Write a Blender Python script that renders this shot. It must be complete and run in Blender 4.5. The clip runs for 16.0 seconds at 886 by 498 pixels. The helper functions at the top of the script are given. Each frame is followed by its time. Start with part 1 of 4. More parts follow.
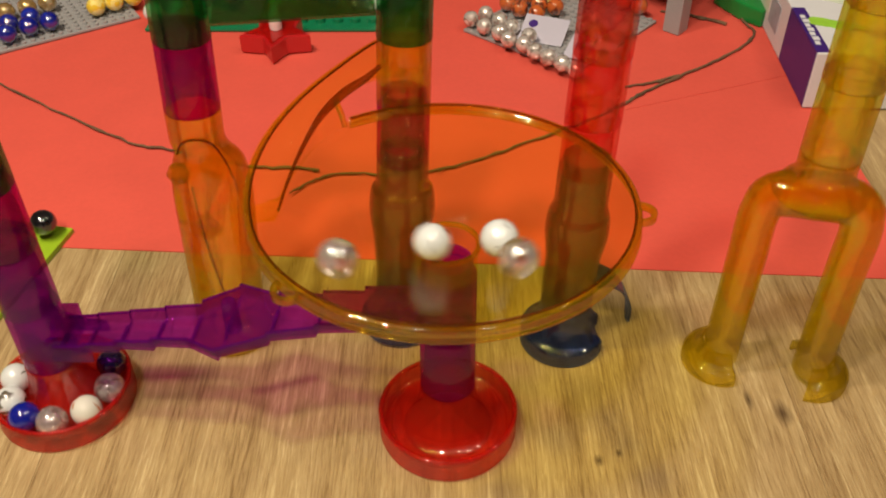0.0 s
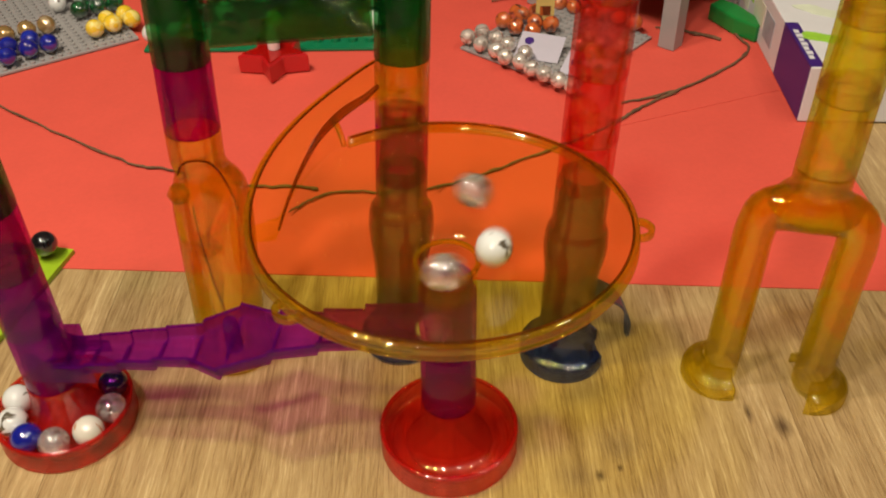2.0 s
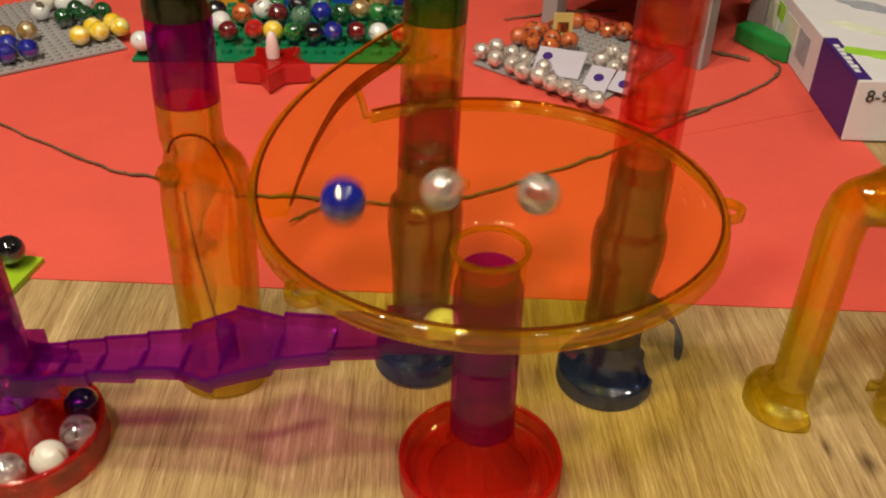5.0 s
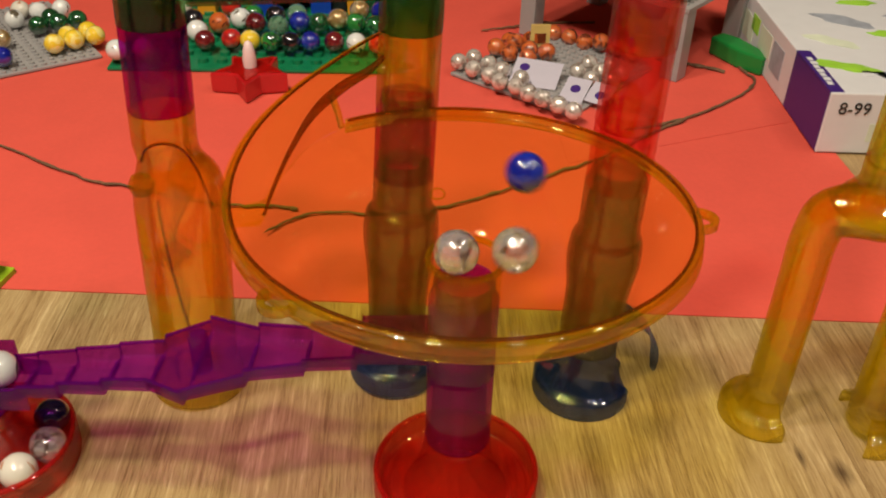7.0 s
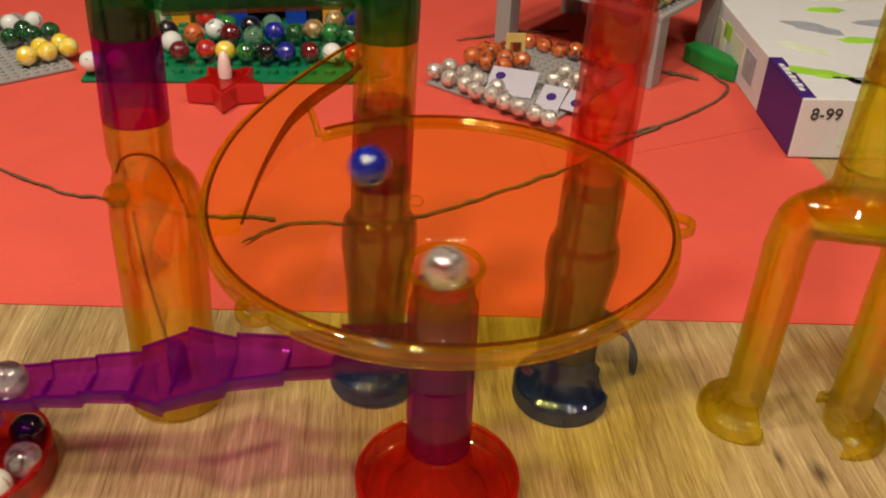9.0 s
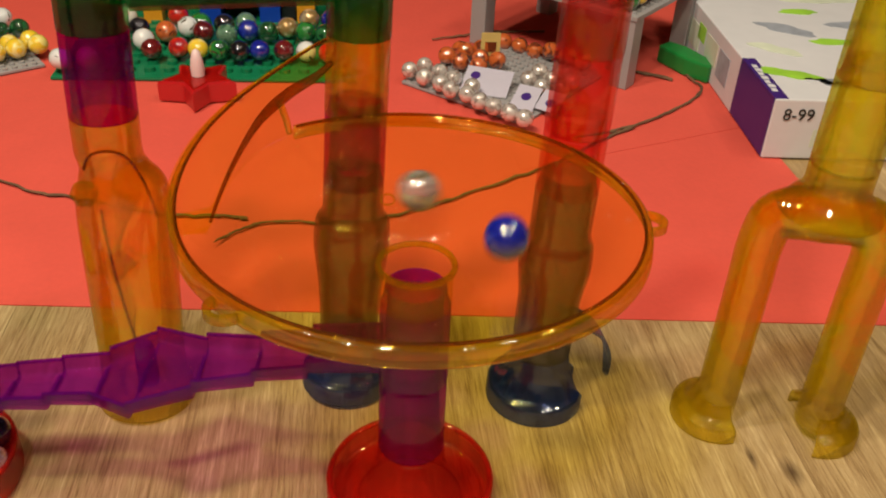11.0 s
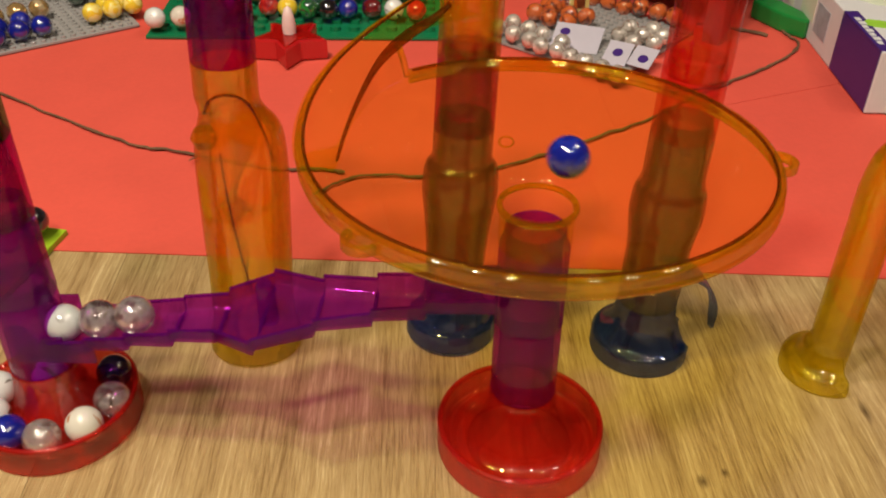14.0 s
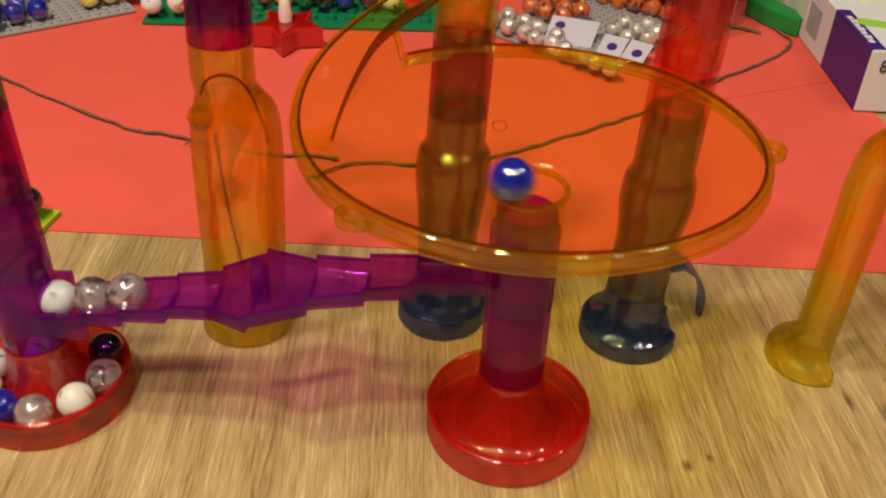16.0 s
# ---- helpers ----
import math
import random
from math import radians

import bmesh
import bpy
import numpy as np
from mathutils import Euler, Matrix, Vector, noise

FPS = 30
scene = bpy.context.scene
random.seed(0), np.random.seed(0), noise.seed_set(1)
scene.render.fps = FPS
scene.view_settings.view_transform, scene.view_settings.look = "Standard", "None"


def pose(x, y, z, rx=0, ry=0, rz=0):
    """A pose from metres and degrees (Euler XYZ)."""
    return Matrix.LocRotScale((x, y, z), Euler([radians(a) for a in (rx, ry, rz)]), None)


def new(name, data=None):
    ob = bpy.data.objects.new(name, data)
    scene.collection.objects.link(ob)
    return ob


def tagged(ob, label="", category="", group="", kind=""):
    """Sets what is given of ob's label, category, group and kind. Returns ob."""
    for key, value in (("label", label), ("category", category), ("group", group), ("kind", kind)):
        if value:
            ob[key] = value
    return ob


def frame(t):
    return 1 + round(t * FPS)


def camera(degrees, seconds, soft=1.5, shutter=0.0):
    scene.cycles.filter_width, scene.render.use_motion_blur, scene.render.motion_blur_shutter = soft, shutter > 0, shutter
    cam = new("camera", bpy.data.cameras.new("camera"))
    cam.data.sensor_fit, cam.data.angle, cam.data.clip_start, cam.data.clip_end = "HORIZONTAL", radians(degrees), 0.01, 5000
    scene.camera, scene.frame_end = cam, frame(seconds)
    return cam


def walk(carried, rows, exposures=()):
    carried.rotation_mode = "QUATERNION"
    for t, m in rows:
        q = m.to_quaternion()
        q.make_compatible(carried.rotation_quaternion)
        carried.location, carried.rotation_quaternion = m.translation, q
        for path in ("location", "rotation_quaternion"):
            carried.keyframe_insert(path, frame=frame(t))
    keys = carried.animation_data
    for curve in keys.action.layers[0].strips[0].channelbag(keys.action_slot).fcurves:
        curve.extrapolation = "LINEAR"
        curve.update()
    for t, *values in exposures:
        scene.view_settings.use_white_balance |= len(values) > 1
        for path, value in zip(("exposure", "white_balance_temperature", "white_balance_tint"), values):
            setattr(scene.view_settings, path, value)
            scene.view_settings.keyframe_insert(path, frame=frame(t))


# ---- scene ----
cam = camera(52.15, 16.0, soft=2.0, shutter=0.5)
# seconds, x, y, z, yaw, pitch, roll
PATH = [
    (0.0, 0.0003, 0.0003, 0.3763, -0.01, -40.05, -0.45),
    (0.5, -0.0000, -0.0014, 0.3782, -0.06, -39.72, -0.66),
    (1.0, -0.0003, -0.0008, 0.3780, -0.13, -39.41, -0.80),
    (1.5, -0.0003, -0.0006, 0.3781, -0.13, -39.22, -0.80),
    (2.0, -0.0001, -0.0014, 0.3787, -0.14, -39.06, -0.98),
    (2.5, 0.0002, -0.0018, 0.3797, -0.07, -38.96, -1.00),
    (3.0, -0.0030, 0.0061, 0.3599, 0.03, -38.42, -1.41),
    (3.5, -0.0204, 0.0312, 0.3183, -0.41, -37.99, -0.67),
    (4.0, -0.0228, 0.0339, 0.3134, -0.75, -36.23, 0.06),
    (6.5, -0.0221, 0.0334, 0.3148, -2.69, -34.61, 1.43),
    (7.0, -0.0212, 0.0343, 0.3132, -3.18, -34.37, 1.71),
    (7.5, -0.0216, 0.0338, 0.3139, -4.25, -34.14, 2.18),
    (8.0, -0.0220, 0.0335, 0.3140, -4.59, -33.88, 2.06),
    (8.5, -0.0219, 0.0329, 0.3142, -4.77, -33.74, 1.95),
    (9.0, -0.0215, 0.0337, 0.3123, -4.84, -33.69, 1.94),
    (11.5, -0.0194, 0.0352, 0.3091, -6.76, -33.54, 3.01),
    (12.0, -0.0226, 0.0341, 0.3063, -6.64, -33.53, 2.98),
    (12.5, -0.0374, 0.0309, 0.3019, -6.11, -34.49, 2.65),
    (13.0, -0.0432, 0.0308, 0.3011, -2.22, -35.63, 0.68),
    (13.5, -0.0418, 0.0301, 0.3008, -1.50, -35.59, 0.48),
    (14.0, -0.0413, 0.0301, 0.3005, -1.97, -35.49, 0.74),
    (14.5, -0.0413, 0.0298, 0.3006, -2.31, -35.48, 0.92),
    (15.0, -0.0409, 0.0288, 0.3014, -2.35, -35.63, 0.99),
    (15.5, -0.0442, 0.0281, 0.2976, -2.51, -35.49, 1.81),
    (16.0, -0.0415, 0.0233, 0.2978, -2.61, -35.63, 2.09),
]
walk(cam, [(t, pose(x, y, z, 90 + pitch, 0, yaw) @ pose(0, 0, 0, 0, 0, roll)) for t, x, y, z, yaw, pitch, roll in PATH])

# ---- light: a living room in the evening, lit by ceiling spots ----
scene.cycles.transparent_max_bounces = 40
world = bpy.data.worlds.new("evening")
scene.world = world
world.use_nodes = True
world.node_tree.nodes["Background"].inputs[0].default_value = (1.0, 0.86, 0.70, 1)
world.node_tree.nodes["Background"].inputs[1].default_value = 0.01
scene.view_settings.exposure = 0.0


def spot(x, y, z, watts, radius=0.065):
    data = bpy.data.lights.new("bulb", "SPOT")
    data.spot_size, data.spot_blend = radians(124), 0.35
    data.energy, data.color, data.shadow_soft_size = watts, (1.0, 0.86, 0.68), radius
    new("bulb_light", data).location = (x, y, z)


LAMPS = [(0.86, 0.46, 1.45), (0.62, 0.06, 1.45), (0.44, -0.46, 1.45), (-0.62, 0.24, 1.45), (-0.46, -0.10, 1.45), (-0.26, -0.46, 1.45)]
for lx, ly, lz in LAMPS:
    spot(lx, ly, lz, 10.5 if lx > 0 else 43.5)

# ---- materials ----
def nodes_of(name):
    m = bpy.data.materials.new(name)
    m.use_nodes = True
    nt = m.node_tree
    return m, nt, nt.nodes["Principled BSDF"], nt.nodes["Material Output"]


def add_node(nt, kind, **values):
    n = nt.nodes.new(kind)
    for k, v in values.items():
        n.inputs[k.replace("_", " ")].default_value = v
    return n


def plastic(name, rgb, body=0.05, rough=0.035, tint=None, bend=0.2, sheen=0.075):
    """Clear coloured plastic: part of the light goes straight through, part is bent, the surface shines and a little light scatters in it."""
    m, nt, p, out = nodes_of(name)
    link = nt.links.new
    clear = add_node(nt, "ShaderNodeBsdfTransparent", Color=(*rgb, 1))
    bent = add_node(nt, "ShaderNodeBsdfRefraction", Color=(*rgb, 1), Roughness=0.0, IOR=1.42)
    p.inputs["Base Color"].default_value = (*(tint or rgb), 1)
    p.inputs["Roughness"].default_value = 0.3
    gloss = add_node(nt, "ShaderNodeBsdfGlossy", Roughness=rough)
    face = add_node(nt, "ShaderNodeLayerWeight", Blend=0.5)
    power = nt.nodes.new("ShaderNodeMath")
    power.operation = "POWER"
    power.inputs[1].default_value = 4.0
    shine = nt.nodes.new("ShaderNodeMath")
    shine.operation = "MULTIPLY_ADD"
    shine.inputs[1].default_value, shine.inputs[2].default_value = 0.24, sheen
    link(face.outputs["Facing"], power.inputs[0])
    link(power.outputs[0], shine.inputs[0])
    place = nt.nodes.new("ShaderNodeTexCoord")
    grain = add_node(nt, "ShaderNodeTexNoise", Scale=110.0, Detail=1.0)
    bump = add_node(nt, "ShaderNodeBump", Strength=0.12, Distance=0.001)
    link(place.outputs["Object"], grain.inputs["Vector"])
    link(grain.outputs["Fac"], bump.inputs["Height"])
    link(bump.outputs[0], gloss.inputs["Normal"])
    through_mix = add_node(nt, "ShaderNodeMixShader", Fac=bend)
    link(clear.outputs[0], through_mix.inputs[1])
    link(bent.outputs[0], through_mix.inputs[2])
    a = add_node(nt, "ShaderNodeMixShader", Fac=body)
    link(through_mix.outputs[0], a.inputs[1])
    link(p.outputs[0], a.inputs[2])
    b = nt.nodes.new("ShaderNodeMixShader")
    link(shine.outputs[0], b.inputs[0])
    link(a.outputs[0], b.inputs[1])
    link(gloss.outputs[0], b.inputs[2])
    link(b.outputs[0], out.inputs["Surface"])
    return m


def solid(name, rgb, rough=0.5, grain=0.15, scale=60.0, bump=0.1, metal=0.0, coat=0.0, vary=0.0):
    m, nt, p, out = nodes_of(name)
    link = nt.links.new
    co = nt.nodes.new("ShaderNodeTexCoord")
    n1 = add_node(nt, "ShaderNodeTexNoise", Scale=scale, Detail=5.0)
    n2 = add_node(nt, "ShaderNodeTexNoise", Scale=scale / 9, Detail=2.0)
    link(co.outputs["Object"], n1.inputs["Vector"])
    link(co.outputs["Object"], n2.inputs["Vector"])
    add = nt.nodes.new("ShaderNodeMath")
    link(n1.outputs["Fac"], add.inputs[0])
    link(n2.outputs["Fac"], add.inputs[1])
    mr = add_node(nt, "ShaderNodeMapRange")
    mr.inputs["From Min"].default_value, mr.inputs["From Max"].default_value = 0.6, 1.4
    mr.inputs["To Min"].default_value, mr.inputs["To Max"].default_value = 1 - grain, 1 + grain
    link(add.outputs[0], mr.inputs["Value"])
    hsv = add_node(nt, "ShaderNodeHueSaturation", Color=(*rgb, 1))
    link(mr.outputs[0], hsv.inputs["Value"])
    link(hsv.outputs[0], p.inputs["Base Color"])
    p.inputs["Roughness"].default_value = rough
    p.inputs["Metallic"].default_value = metal
    p.inputs["Coat Weight"].default_value = coat
    b = add_node(nt, "ShaderNodeBump", Strength=bump, Distance=0.001)
    link(n1.outputs["Fac"], b.inputs["Height"])
    link(b.outputs[0], p.inputs["Normal"])
    return m


def wood_material():
    """Oiled oak, the grain along y, with dark knots."""
    m, nt, p, out = nodes_of("oak")
    link = nt.links.new
    co = nt.nodes.new("ShaderNodeTexCoord")
    info = nt.nodes.new("ShaderNodeObjectInfo")
    shift = nt.nodes.new("ShaderNodeVectorMath")
    shift.operation = "MULTIPLY_ADD"
    link(info.outputs["Random"], shift.inputs[0])
    shift.inputs[1].default_value = (3.0, 7.0, 5.0)
    link(co.outputs["Object"], shift.inputs[2])

    def stretched(sx, sy, scale, detail, distort=0.0, rough=0.6):
        mp = nt.nodes.new("ShaderNodeMapping")
        mp.inputs["Scale"].default_value = (sx, sy, 1)
        link(shift.outputs[0], mp.inputs["Vector"])
        n = add_node(nt, "ShaderNodeTexNoise", Scale=scale, Detail=detail, Roughness=rough, Distortion=distort)
        link(mp.outputs[0], n.inputs["Vector"])
        return n

    def math_node(kind, a, b, c=None):
        n = nt.nodes.new("ShaderNodeMath")
        n.operation = kind
        for k, v in enumerate((a, b, c)):
            if v is None:
                continue
            if isinstance(v, (int, float)):
                n.inputs[k].default_value = v
            else:
                link(v, n.inputs[k])
        return n.outputs[0]
    fine = stretched(130, 5.0, 6.0, 6.0, 0.8, 0.66)
    broad = stretched(15, 0.7, 4.0, 6.0, 1.0)
    pores = stretched(380, 22.0, 5.0, 3.0)
    blot = stretched(4, 2.5, 5.0, 3.0)
    tone = math_node("MULTIPLY_ADD", fine.outputs["Fac"], 0.40, 0.0)
    tone = math_node("MULTIPLY_ADD", broad.outputs["Fac"], 0.32, tone)
    tone = math_node("MULTIPLY_ADD", blot.outputs["Fac"], 0.08, tone)
    tone = math_node("MULTIPLY_ADD", pores.outputs["Fac"], 0.20, tone)
    ramp = nt.nodes.new("ShaderNodeValToRGB")
    ramp.color_ramp.elements[0].position, ramp.color_ramp.elements[0].color = 0.40, (0.200, 0.120, 0.046, 1)
    ramp.color_ramp.elements[1].position, ramp.color_ramp.elements[1].color = 0.60, (0.56, 0.43, 0.225, 1)
    e = ramp.color_ramp.elements.new(0.46)
    e.color = (0.31, 0.205, 0.089, 1)
    e = ramp.color_ramp.elements.new(0.54)
    e.color = (0.42, 0.297, 0.138, 1)
    link(tone, ramp.inputs[0])
    dashes = nt.nodes.new("ShaderNodeMapRange")
    dashes.inputs["From Min"].default_value, dashes.inputs["From Max"].default_value = 0.58, 0.68
    dashes.inputs["To Min"].default_value, dashes.inputs["To Max"].default_value = 0.0, 0.22
    link(pores.outputs["Fac"], dashes.inputs["Value"])
    dark = dashes.outputs[0]
    # knots: where, how wide, how long
    for kx, ky, ra, rb in ((0.0797, -0.3395, 0.0042, 0.0068), (-0.0217, -0.3690, 0.0022, 0.0032), (-0.011, -0.3645, 0.0014, 0.0022), (0.072, -0.278, 0.0030, 0.0050), (0.124, -0.292, 0.0028, 0.0050), (0.064, -0.330, 0.0015, 0.006)):
        mp = nt.nodes.new("ShaderNodeMapping")
        mp.vector_type = "TEXTURE"
        mp.inputs["Location"].default_value = (kx, ky, 0.75)
        mp.inputs["Scale"].default_value = (ra, rb, 1)
        link(co.outputs["Object"], mp.inputs["Vector"])
        ln = nt.nodes.new("ShaderNodeVectorMath")
        ln.operation = "LENGTH"
        link(mp.outputs[0], ln.inputs[0])
        wob = math_node("MULTIPLY_ADD", fine.outputs["Fac"], 1.2, ln.outputs["Value"])
        spot_n = nt.nodes.new("ShaderNodeMapRange")
        spot_n.inputs["From Min"].default_value, spot_n.inputs["From Max"].default_value = 0.7, 2.1
        spot_n.inputs["To Min"].default_value, spot_n.inputs["To Max"].default_value = 0.85, 0.0
        link(wob, spot_n.inputs["Value"])
        dark = math_node("MAXIMUM", dark, spot_n.outputs[0])
    mix = nt.nodes.new("ShaderNodeMix")
    mix.data_type = "RGBA"
    link(dark, mix.inputs[0])
    link(ramp.outputs[0], mix.inputs[6])
    mix.inputs[7].default_value = (0.05, 0.024, 0.010, 1)
    link(mix.outputs[2], p.inputs["Base Color"])
    rr = nt.nodes.new("ShaderNodeMapRange")
    rr.inputs["To Min"].default_value, rr.inputs["To Max"].default_value = 0.30, 0.50
    link(fine.outputs["Fac"], rr.inputs["Value"])
    link(rr.outputs[0], p.inputs["Roughness"])
    p.inputs["Specular IOR Level"].default_value = 0.4
    b = add_node(nt, "ShaderNodeBump", Strength=0.35, Distance=0.0005)
    link(pores.outputs["Fac"], b.inputs["Height"])
    link(b.outputs[0], p.inputs["Normal"])
    return m


def swirl(name, base, band, scale=60.0, rough=0.08, clear=0.0, metal=0.0, edge=0.54):
    """A glass marble with bands of a second colour in it."""
    m, nt, p, out = nodes_of(name)
    link = nt.links.new
    co = nt.nodes.new("ShaderNodeTexCoord")
    info = nt.nodes.new("ShaderNodeObjectInfo")
    off = nt.nodes.new("ShaderNodeVectorMath")
    off.operation = "MULTIPLY_ADD"
    link(info.outputs["Random"], off.inputs[0])
    off.inputs[1].default_value = (1.3, 0.7, 2.1)
    link(co.outputs["Object"], off.inputs[2])
    n = add_node(nt, "ShaderNodeTexNoise", Scale=scale, Detail=2.0, Distortion=1.6)
    link(off.outputs[0], n.inputs["Vector"])
    ramp = nt.nodes.new("ShaderNodeValToRGB")
    ramp.color_ramp.elements[0].position, ramp.color_ramp.elements[0].color = edge, (*base, 1)
    ramp.color_ramp.elements[1].position, ramp.color_ramp.elements[1].color = edge + 0.05, (*band, 1)
    link(n.outputs["Fac"], ramp.inputs[0])
    link(ramp.outputs[0], p.inputs["Base Color"])
    p.inputs["Roughness"].default_value = rough
    p.inputs["Metallic"].default_value = metal
    p.inputs["Coat Weight"].default_value = 1.0
    p.inputs["Coat Roughness"].default_value = 0.03
    p.inputs["Coat IOR"].default_value = 1.8
    if clear:
        glass = add_node(nt, "ShaderNodeBsdfGlass", Color=(0.98, 0.97, 0.95, 1), IOR=1.50, Roughness=0.02)
        mx = add_node(nt, "ShaderNodeMixShader", Fac=clear)
        link(p.outputs[0], mx.inputs[1])
        link(glass.outputs[0], mx.inputs[2])
        link(mx.outputs[0], out.inputs["Surface"])
    return m


YELLOW = plastic("yellow plastic", (0.998, 0.935, 0.42), 0.014, tint=(0.98, 0.44, 0.01), bend=0.30, sheen=0.075)
DISH = plastic("yellow funnel plastic", (1.0, 0.984, 0.55), 0.010, tint=(0.98, 0.42, 0.008), bend=0.0, sheen=0.026)
AMBER = plastic("thick yellow plastic", (0.99, 0.90, 0.22), 0.035, tint=(0.92, 0.52, 0.010), bend=0.25, sheen=0.09)
# The yellow plastic once more, with the darkening of its edges put into the colour.
DARKEDGE = plastic("edge-darkened yellow plastic", (0.66, 0.38, 0.06), 0.04, tint=(0.45, 0.20, 0.008), bend=0.2, sheen=0.07)
PALE = plastic("honey plastic", (0.998, 0.948, 0.36), 0.016, tint=(0.98, 0.56, 0.012), bend=0.28, sheen=0.075)
RED = plastic("red plastic", (0.975, 0.43, 0.35), 0.14, tint=(0.80, 0.022, 0.018), bend=0.18, sheen=0.09)
REDTUBE = plastic("light red plastic", (0.99, 0.54, 0.51), 0.03, tint=(0.85, 0.03, 0.03), bend=0.10, sheen=0.07)
PURPLE = plastic("purple plastic", (0.74, 0.22, 0.81), 0.09, tint=(0.30, 0.010, 0.38), bend=0.10, sheen=0.03)
MAGENTA = plastic("magenta plastic", (0.74, 0.09, 0.66), 0.03, tint=(0.14, 0.005, 0.34), bend=0.15, sheen=0.035)
BLUE = plastic("blue plastic", (0.40, 0.52, 0.90), 0.05, tint=(0.015, 0.055, 0.34), bend=0.25, sheen=0.11)
SMOKE = plastic("smoky blue plastic", (0.73, 0.68, 0.64), 0.012, tint=(0.02, 0.025, 0.04), bend=0.2, sheen=0.09)
GREEN = plastic("green plastic", (0.34, 0.70, 0.42), 0.05, tint=(0.004, 0.11, 0.03), bend=0.15, sheen=0.04)
OAK = wood_material()
PAPER = solid("red paper", (0.62, 0.077, 0.050), 0.75, 0.05, 260.0, 0.12)
WALL = solid("wall paint", (0.42, 0.37, 0.31), 0.85, 0.04, 30.0)
FLOOR = solid("floor boards", (0.25, 0.15, 0.08), 0.5, 0.2, 12.0)
GREY = solid("grey brick plastic", (0.29, 0.285, 0.285), 0.35, 0.06, 80.0, 0.03)
GREENBRICK = solid("green brick plastic", (0.005, 0.16, 0.065), 0.32, 0.06, 80.0, 0.03)
LIME = solid("lime brick plastic", (0.30, 0.47, 0.02), 0.32, 0.06, 80.0, 0.03)
BLUEBRICK = solid("blue brick plastic", (0.006, 0.045, 0.36), 0.3, 0.06, 80.0, 0.03)
YELLOWBRICK = solid("yellow brick plastic", (0.62, 0.27, 0.015), 0.3, 0.06, 80.0, 0.03)
DARK = solid("black plastic", (0.012, 0.012, 0.014), 0.3, 0.1, 80.0, 0.03)
WEDGE = solid("green toy plastic", (0.008, 0.20, 0.035), 0.4, 0.08, 60.0, 0.05)
BARK = solid("twig bark", (0.13, 0.075, 0.036), 0.8, 0.45, 300.0, 0.9)
CARD = solid("white card", (0.44, 0.42, 0.50), 0.6, 0.04, 90.0, 0.05)
CARTON = solid("white carton", (0.62, 0.63, 0.65), 0.45, 0.05, 70.0, 0.03)
VIOLET = solid("violet print", (0.045, 0.015, 0.16), 0.4, 0.06, 70.0, 0.02)
INK = solid("black ink", (0.02, 0.02, 0.02), 0.5, 0.1, 70.0, 0.02)
GREENINK = solid("green print", (0.30, 0.58, 0.05), 0.45, 0.25, 70.0, 0.02)
GREYINK = solid("grey print", (0.30, 0.33, 0.38), 0.45, 0.4, 90.0, 0.02)
PALEINK = solid("pale print", (0.60, 0.66, 0.52), 0.45, 0.2, 60.0, 0.02)
WAX = plastic("red wax", (0.80, 0.12, 0.10), 0.75, 0.2, tint=(0.55, 0.012, 0.015), bend=0.0)
WHITEPLASTIC = solid("frosted white plastic", (0.70, 0.55, 0.54), 0.4, 0.05, 90.0, 0.05)
M_WHITE = swirl("white marble", (0.66, 0.69, 0.68), (0.10, 0.085, 0.06), 60.0, edge=0.59)
M_CREAM = swirl("cream marble", (0.64, 0.62, 0.54), (0.42, 0.20, 0.10), 70.0, edge=0.58)
M_GLASS = swirl("clear marble", (0.86, 0.84, 0.82), (0.22, 0.17, 0.15), 85.0, 0.10, 0.60, 0.55, edge=0.55)
M_BLUE = swirl("blue marble", (0.006, 0.012, 0.22), (0.010, 0.025, 0.30), 60.0, 0.05)
M_NAVY = swirl("navy marble", (0.004, 0.005, 0.03), (0.01, 0.012, 0.05), 60.0, 0.05)
M_SILVER = swirl("silver marble", (0.82, 0.77, 0.71), (0.45, 0.37, 0.32), 110.0, 0.12, 0.22, 0.45)
M_ORANGE = swirl("orange marble", (0.50, 0.11, 0.025), (0.14, 0.03, 0.012), 80.0, 0.1)
M_YELLOW = swirl("yellow marble", (0.74, 0.52, 0.03), (0.80, 0.68, 0.20), 80.0, 0.1)
M_DGREEN = swirl("dark green marble", (0.006, 0.045, 0.015), (0.02, 0.12, 0.04), 80.0, 0.08)
M_GREEN = swirl("green marble", (0.02, 0.17, 0.03), (0.01, 0.06, 0.02), 80.0, 0.08)
M_RED = swirl("red marble", (0.50, 0.02, 0.012), (0.30, 0.01, 0.01), 80.0, 0.08)
M_DRED = swirl("dark red marble", (0.12, 0.008, 0.01), (0.05, 0.004, 0.006), 80.0, 0.08)
M_BLACK = swirl("black marble", (0.006, 0.006, 0.008), (0.02, 0.02, 0.025), 80.0, 0.06)
M_GOLD = swirl("gold marble", (0.42, 0.27, 0.10), (0.62, 0.50, 0.30), 80.0, 0.15, 0.0, 0.5)
M_GGREEN = swirl("clear green marble", (0.20, 0.36, 0.24), (0.03, 0.12, 0.06), 80.0, 0.06, 0.5)


# ---- building ----
def part(name, bm, material, parent=None, label="", smooth=True):
    bmesh.ops.recalc_face_normals(bm, faces=bm.faces)
    me = bpy.data.meshes.new(name)
    bm.to_mesh(me)
    bm.free()
    for p in me.polygons:
        p.use_smooth = smooth
    if smooth:
        me.set_sharp_from_angle(angle=radians(38))
    me.materials.append(material)
    ob = new(name, me)
    if parent:
        ob.parent = parent
    return tagged(ob, label)


